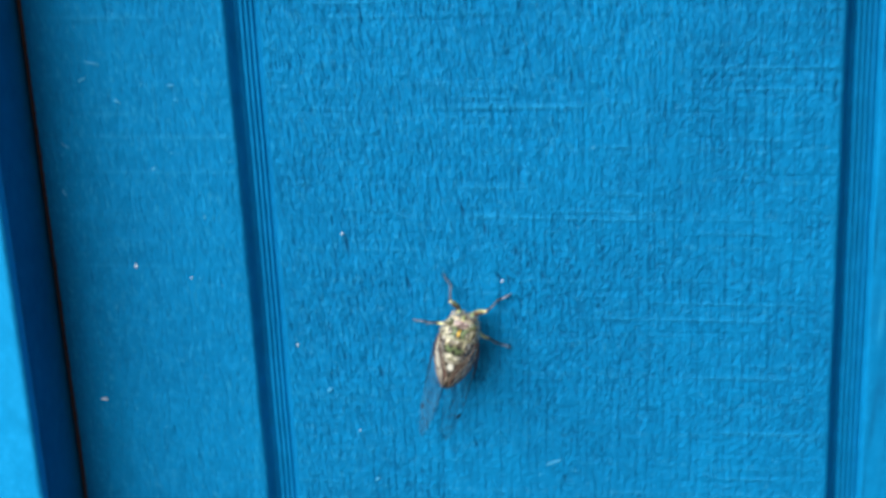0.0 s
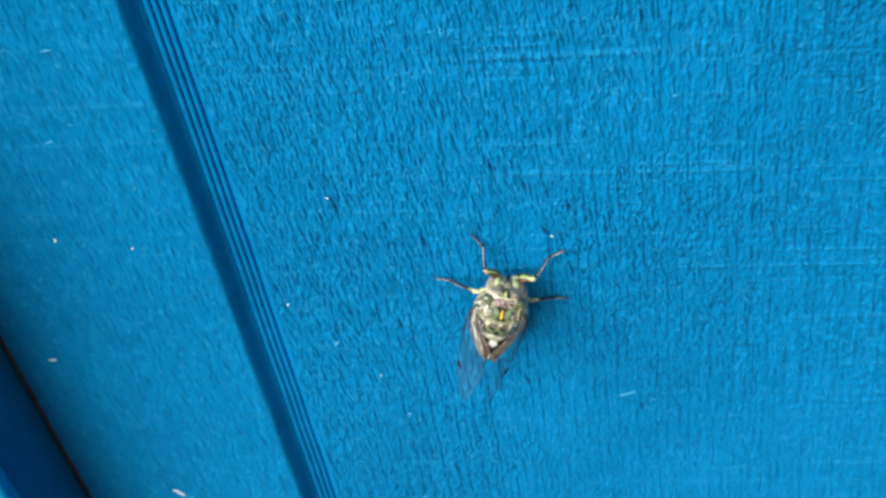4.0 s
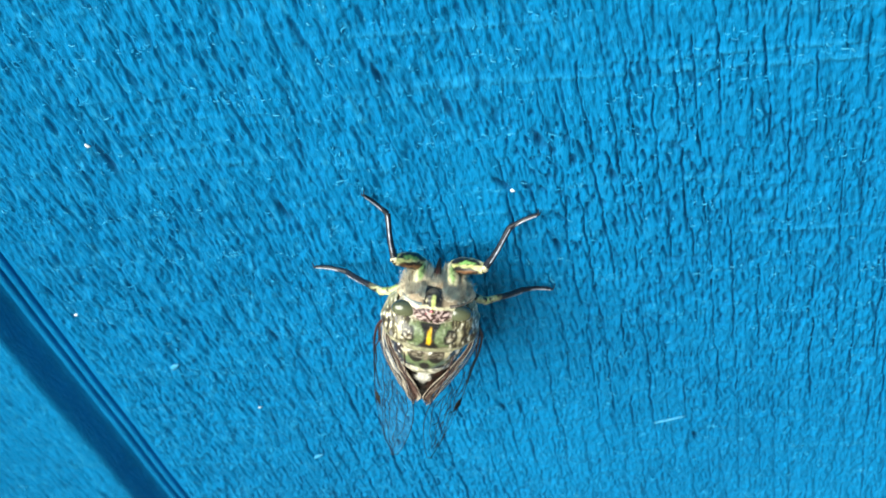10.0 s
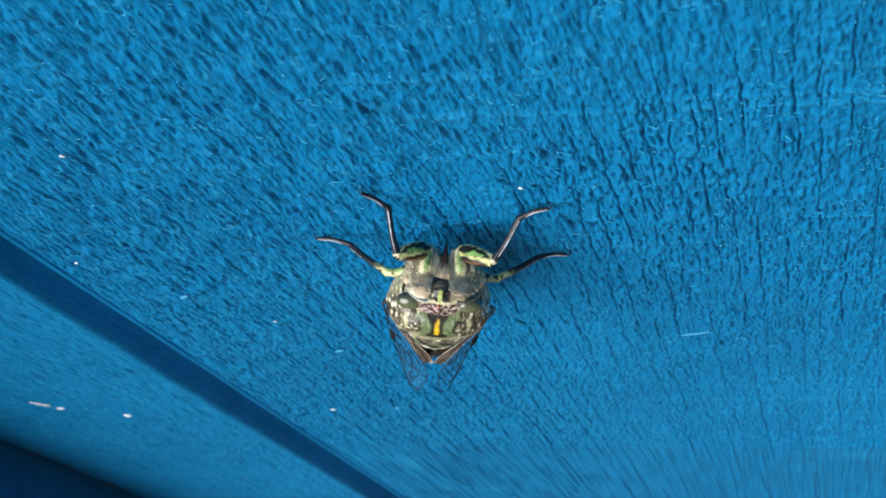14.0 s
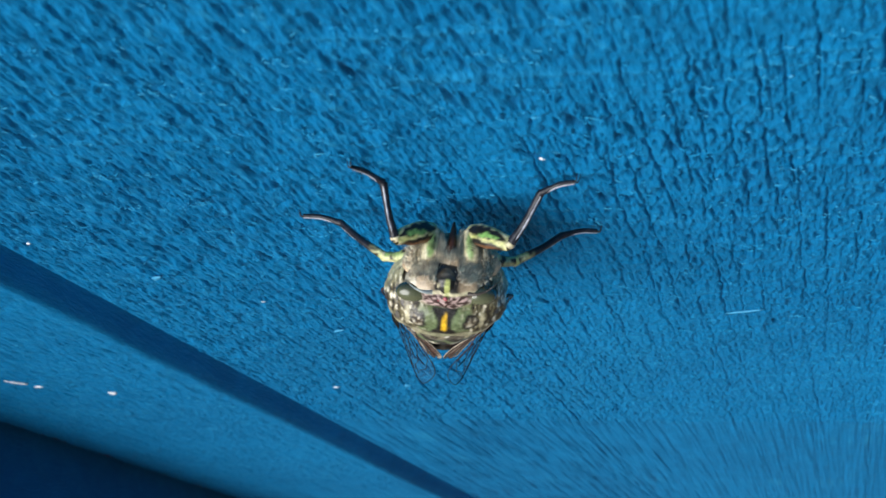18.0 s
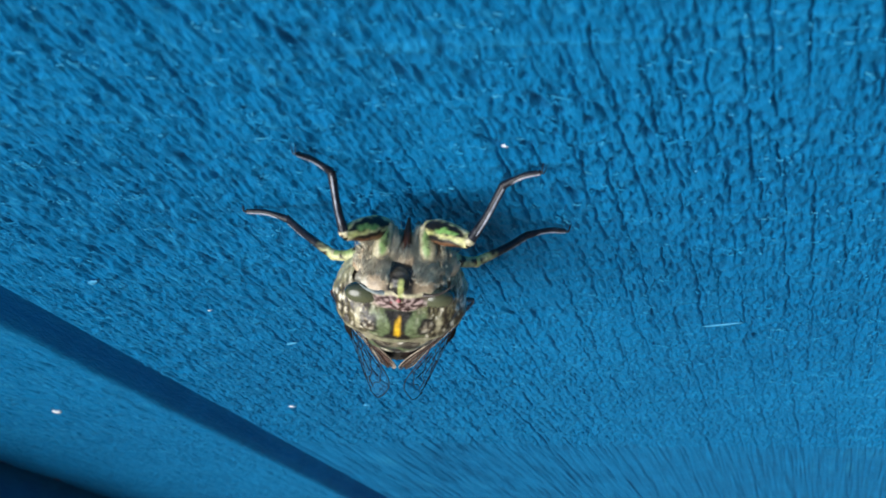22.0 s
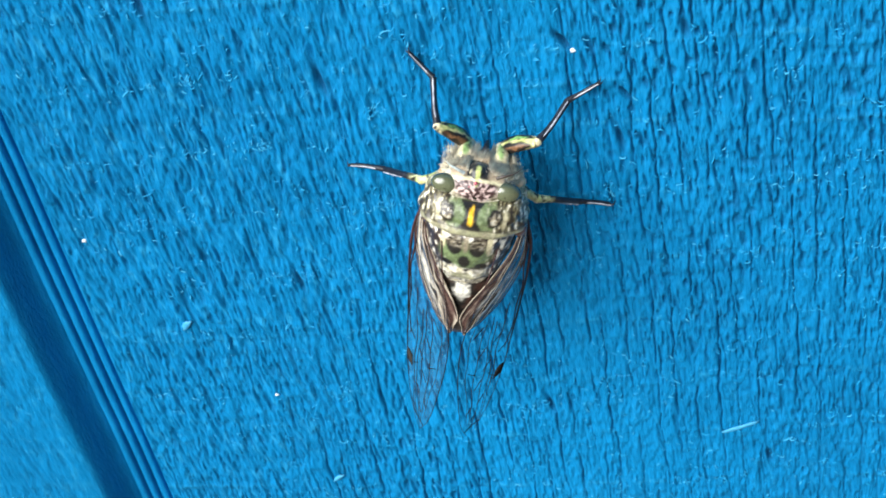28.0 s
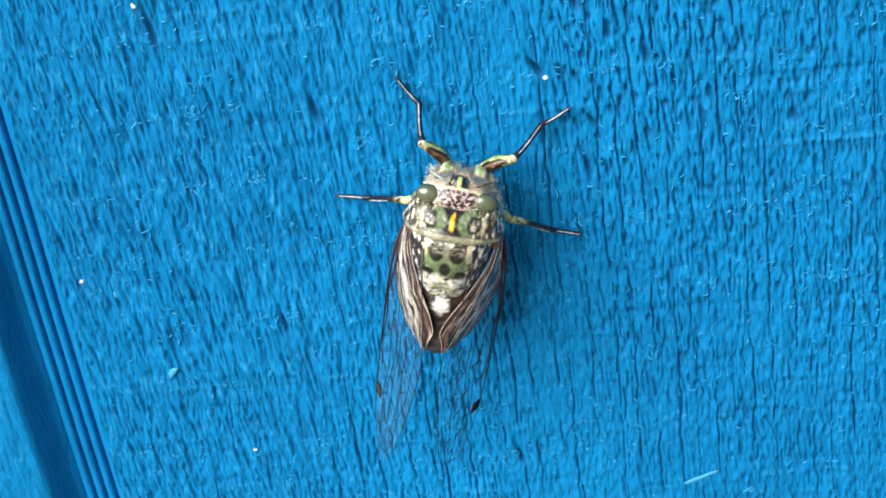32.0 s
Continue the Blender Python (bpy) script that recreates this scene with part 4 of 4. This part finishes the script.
def forewing(sx):
    verts = [tuple(wing_place(s, t, sx)) for s in np.linspace(0, 1, 46) for t in np.linspace(0, 1, 14)]
    faces = grid_faces(46, 14)
    wing = shape("forewing", verts, faces, MEMBRANE, cicada, lambda x, y, z: (1, 1, 1), "clear forewing with dark veins and a black spot")
    runs = [(0.0, 0, 1, 0.20), (0.09, 0.02, 0.62, 0.11), (0.22, 0.38, 0.94, 0.06), (0.36, 0.44, 0.95, 0.055), (0.5, 0.40, 0.95, 0.055),
            (0.64, 0.42, 0.95, 0.055), (0.8, 0.40, 0.92, 0.05), (1.0, 0, 1, 0.07)]
    for i, (t, s0, s1, r) in enumerate(runs):
        pts = []
        for k, s in enumerate(np.linspace(s0, s1, 24)):
            tt = t
            if 0 < i < 7:
                tt = t + 0.045 * math.sin(7 * s + 1.7 * i) * min(1, 3 * s) + (0.5 - t) * 0.10 * max(0, 0.35 - s)
                tt += 0.018 * math.sin(31 * s + i)
            pts.append(wing_place(s, min(1, max(0, tt)), sx) + np.array((0, 0, 0.03)))
        v, f = tube(pts, [r, r * 0.9, r * 0.6] if i else [0.22, 0.16, 0.10, 0.05, 0.03], 48, 6)
        shape("vein", v, f, VEIN, wing, vein_tint)
    for s, ta, tb, ds in ((0.60, 0.09, 0.22, 0.02), (0.52, 0.22, 0.36, 0.03), (0.63, 0.36, 0.5, 0.03), (0.55, 0.5, 0.64, 0.04), (0.72, 0.22, 0.36, -0.03), (0.78, 0.36, 0.5, 0.03),
                          (0.70, 0.5, 0.64, 0.03), (0.66, 0.64, 0.8, -0.03), (0.80, 0.64, 0.8, 0.03), (0.86, 0.5, 0.64, 0.02), (0.42, 0.64, 0.8, 0.04)):
        pts = [wing_place(s + ds * q, ta + (tb - ta) * q, sx) + np.array((0, 0, 0.03)) for q in np.linspace(0, 1, 5)]
        v, f = tube(pts, [0.06, 0.05], 8, 6)
        shape("vein", v, f, VEIN, wing, vein_tint)
    pts = [wing_place(0.955 - 0.02 * math.sin(math.pi * q), q, sx) + np.array((0, 0, 0.03)) for q in np.linspace(0, 1, 9)]
    v, f = tube(pts, [0.05, 0.05], 16, 6)
    shape("vein", v, f, VEIN, wing, vein_tint)
    pts = [wing_place(0.695 + 0.045 * q, 0.01 + 0.17 * q, sx) + np.array((0, 0, 0.08)) for q in np.linspace(0, 1, 6)]
    v, f = tube(pts, [0.06, 0.30, 0.42, 0.26, 0.05], 14, 10, 0.4)
    shape("wing_spot", v, f, VEIN, wing, lambda x, y, z: (0.002, 0.002, 0.002), "small black mark on the wing edge")
    v, f = ball(-0.25 + 5.4 * sx, -1.6, 10.3, 0.9, 1.4, 0.9, 16, 12)
    shape("wing_root", v, f, SHELL, wing, lambda x, y, z: blend(RUST, DARK, 0.4 + noise.noise(Vector((x, y, z)))), "rusty brown wing joint")
    return wing


def folded_tint(t, x, y):
    """Brown pleats between pale veins that fan out towards the wing's edge."""
    warp = noise.noise(Vector((x * 0.45, y * 0.22, 1))) + 0.5 * noise.noise(Vector((x * 1.3, y * 0.5, 6)))
    fan = t + 0.006 * (y + 10) + 0.11 * warp
    pleat = math.sin(fan * 26)
    fine = noise.noise(Vector((fan * 10, y * 0.34, 4 + (x > 0) * 7))) + 0.4 * noise.noise(Vector((fan * 24, y * 0.5, 9)))
    patch = noise.noise(Vector((x * 0.5, y * 0.30, 4)))
    c = blend((0.018, 0.012, 0.012), (0.24, 0.185, 0.155), 0.40 + 0.08 * pleat + 1.6 * fine)
    c = blend(c, (0.74, 0.68, 0.55), 3.8 * fine + 0.35 * pleat * (0.4 + 1.5 * patch) - 0.75)
    # reflection painted as a pale band, stronger on the left wing
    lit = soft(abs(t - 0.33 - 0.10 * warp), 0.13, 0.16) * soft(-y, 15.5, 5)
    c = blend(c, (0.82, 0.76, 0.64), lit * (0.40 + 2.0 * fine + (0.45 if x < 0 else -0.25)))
    return blend(c, (0.10, 0.042, 0.036), soft(abs(t - 0.86), 0.10, 0.1) * 0.6)


def hindwing(sx):
    """Brownish wing folded along the side of the abdomen."""
    lo = smooth_curve([(6.5, -2.0, 9.0), (6.9, -6, 8.3), (6.5, -10, 8.3), (5.4, -13.5, 9.0), (3.7, -16.4, 10.2), (1.2, -18.4, 11.5)], 60)
    hi = smooth_curve([(5.5, -3.0, 10.7), (4.9, -5.2, 11.3), (3.8, -7.6, 11.9), (2.7, -9.8, 12.4), (1.65, -11.6, 12.8), (0.75, -13.2, 13.2), (0.12, -15.0, 13.6), (0.5, -16.6, 13.4), (0.6, -18.2, 12.7)], 60)
    verts, across = [], {}
    for a, b in zip(lo, hi):
        for t in np.linspace(0, 1, 40):
            p = a + (b - a) * t
            p[2] += 0.9 * math.sin(math.pi * t) + 0.09 * math.sin(t * 19 + 0.4 * p[1])
            verts.append((-0.3 + p[0] * sx, p[1], p[2] - 0.25))
            across[verts[-1]] = t
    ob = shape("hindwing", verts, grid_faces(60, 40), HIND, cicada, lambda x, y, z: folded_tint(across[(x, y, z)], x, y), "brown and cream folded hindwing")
    for t0, t1, pale, r in ((0.0, 0.0, 0, 0.06), (0.26, 0.10, 1, 0.06), (0.44, 0.22, 0, 0.035), (0.62, 0.52, 1, 0.05), (0.84, 0.80, 0, 0.05), (1.0, 1.0, 1, 0.08)):
        pts = []
        for k, (a, b) in enumerate(zip(lo, hi)):
            t = t0 + (t1 - t0) * k / 59 + 0.05 * math.sin(k * 0.11 + 9 * t0 + sx) * (0 < t0 < 1)
            p = a + (b - a) * t
            pts.append(np.array((-0.3 + p[0] * sx, p[1], p[2] + 0.9 * math.sin(math.pi * t) - 0.18)))
        v, f = tube(pts, [r, r * 0.8, r * 0.6], 40, 6)
        shape("vein", v, f, VEIN, ob, (lambda x, y, z: (0.48, 0.41, 0.33)) if pale else (lambda x, y, z: (0.06, 0.026, 0.024)))
    return ob


wings = {sx: forewing(sx) for sx in (-1, 1)}
folded = {sx: hindwing(sx) for sx in (-1, 1)}


def down():
    """Fine silvery hairs on the face, cheeks and sides."""
    rnd = random.Random(3)
    verts, faces, shade = [], [], []
    for _ in range(20000):
        if rnd.random() < 0.93:
            a, b = rnd.uniform(0, 2 * math.pi), rnd.uniform(0.2, 2.6)
            d = Vector((math.sin(b) * math.cos(a), abs(math.sin(b) * math.sin(a)), math.cos(b)))
            p = Vector(tapered(-0.2 + 5.25 * d.x, 2.8 + 2.45 * d.y, 6.9 + 2.85 * d.z))
        else:
            d = Vector((rnd.choice((-1, 1)), rnd.uniform(-0.2, 0.9), rnd.uniform(-0.4, 0.5))).normalized()
            p = Vector((-0.2 + 5.5 * d.x, rnd.uniform(-1, 2.5), 8.5 + 2.5 * d.z))
        if rnd.random() < 0.35:  # front of the head, beside the face
            a, b = rnd.uniform(0.15, math.pi - 0.15), rnd.uniform(0.9, 2.3)
            d = Vector((math.sin(b) * math.cos(a), math.sin(b) * math.sin(a), math.cos(b)))
            p = Vector((-0.5 + 4.3 * d.x, 2.8 + 2.6 * d.y, 9.25 + 2.5 * d.z))
            if p.z > 10.2 - 0.1 * abs(p.x + 0.5) or abs(p.x + 0.5) > 3.6:
                continue
        elif rnd.random() < 0.25:  # thick tufts beside the upper joints of the front legs
            p = Vector((-0.4 + rnd.choice((-1, 1)) * rnd.gauss(2.4, 0.75), rnd.uniform(3.7, 4.7), rnd.uniform(5.2, 9.6)))
            d = Vector((0, 1, 0.3)).normalized()
        if abs(p.x + 0.2) < 0.8 and p.y > 4.0 and p.z < 7.2 or abs(p.x + 0.55) < 1.1 and p.z > 7.9:
            continue
        lock = noise.noise_vector(p * 0.75)
        w = (d * 0.16 + lock * 1.0 + Vector((rnd.gauss(0, 0.18), rnd.gauss(0.15, 0.2), rnd.gauss(-0.75, 0.25)))).normalized()
        side = w.cross(Vector((rnd.gauss(0, 1), rnd.gauss(0, 1), rnd.gauss(0, 1)))).normalized()
        n2 = w.cross(side)
        ln, r = rnd.uniform(0.6, 1.5) * (1.0 if p.z < 7.5 else 0.75 if p.z < 8.8 else 0.5) * (0.45 if abs(p.x + 0.2) > 4.3 else 1.0), 0.045
        base = len(verts)
        for k in range(3):
            q = 2 * math.pi * k / 3
            verts.append(tuple(p + (side * math.cos(q) + n2 * math.sin(q)) * r))
        verts.append(tuple(p + w * ln + Vector((0, 0, -0.1 * ln))))
        for k in range(3):
            faces.append((base + k, base + (k + 1) % 3, base + 3))
    ob = shape("hair", verts, faces, HAIR, cicada, lambda x, y, z: blend((0.50, 0.36, 0.22), (1.0, 0.92, 0.70), 0.68 + 1.1 * noise.noise(Vector((x * 1.1, y * 1.1, z * 1.1))) + 0.9 * noise.noise(Vector((x * 4.5, y * 4.5, z * 4.5)))), "fine silvery down on the face and sides")
    return tagged(ob, kind="stuff")


down()


# ---- what moves: the wings flick open and shut ----
def spread(degrees_out, lift, sx):
    b = Vector((WING_BASE[0] * sx, WING_BASE[1], WING_BASE[2])) * MM
    return Matrix.Translation(b) @ pose(0, 0, 0, lift, 0, degrees_out * sx) @ Matrix.Translation(-b)


def motions():
    for sx in (-1, 1):
        shut = 1.0 if sx < 0 else 0.3
        rows = [(0, 0.5, 0), (18.3, 0.0, 0), (18.4, 3.5, -2), (18.5, -1.0, 1), (18.6, 4.0, -2), (18.7, 0.5, 0), (28.5, 0.0, 0), (28.6, 5.0, -3),
                (28.7, 2.6, 0), (30.1, 2.6, 0), (30.2, 6.0, -3), (30.3, 2.6, 0), (31.1, 2.6, 0), (31.3, 2.6 * shut, 0), (32, 2.6 * shut, 0)]
        walk(wings[sx], [(t, spread(a, l, sx)) for t, a, l in rows])
        walk(folded[sx], [(t, spread(a * 0.9, l * 0.3, sx)) for t, a, l in rows])


motions()
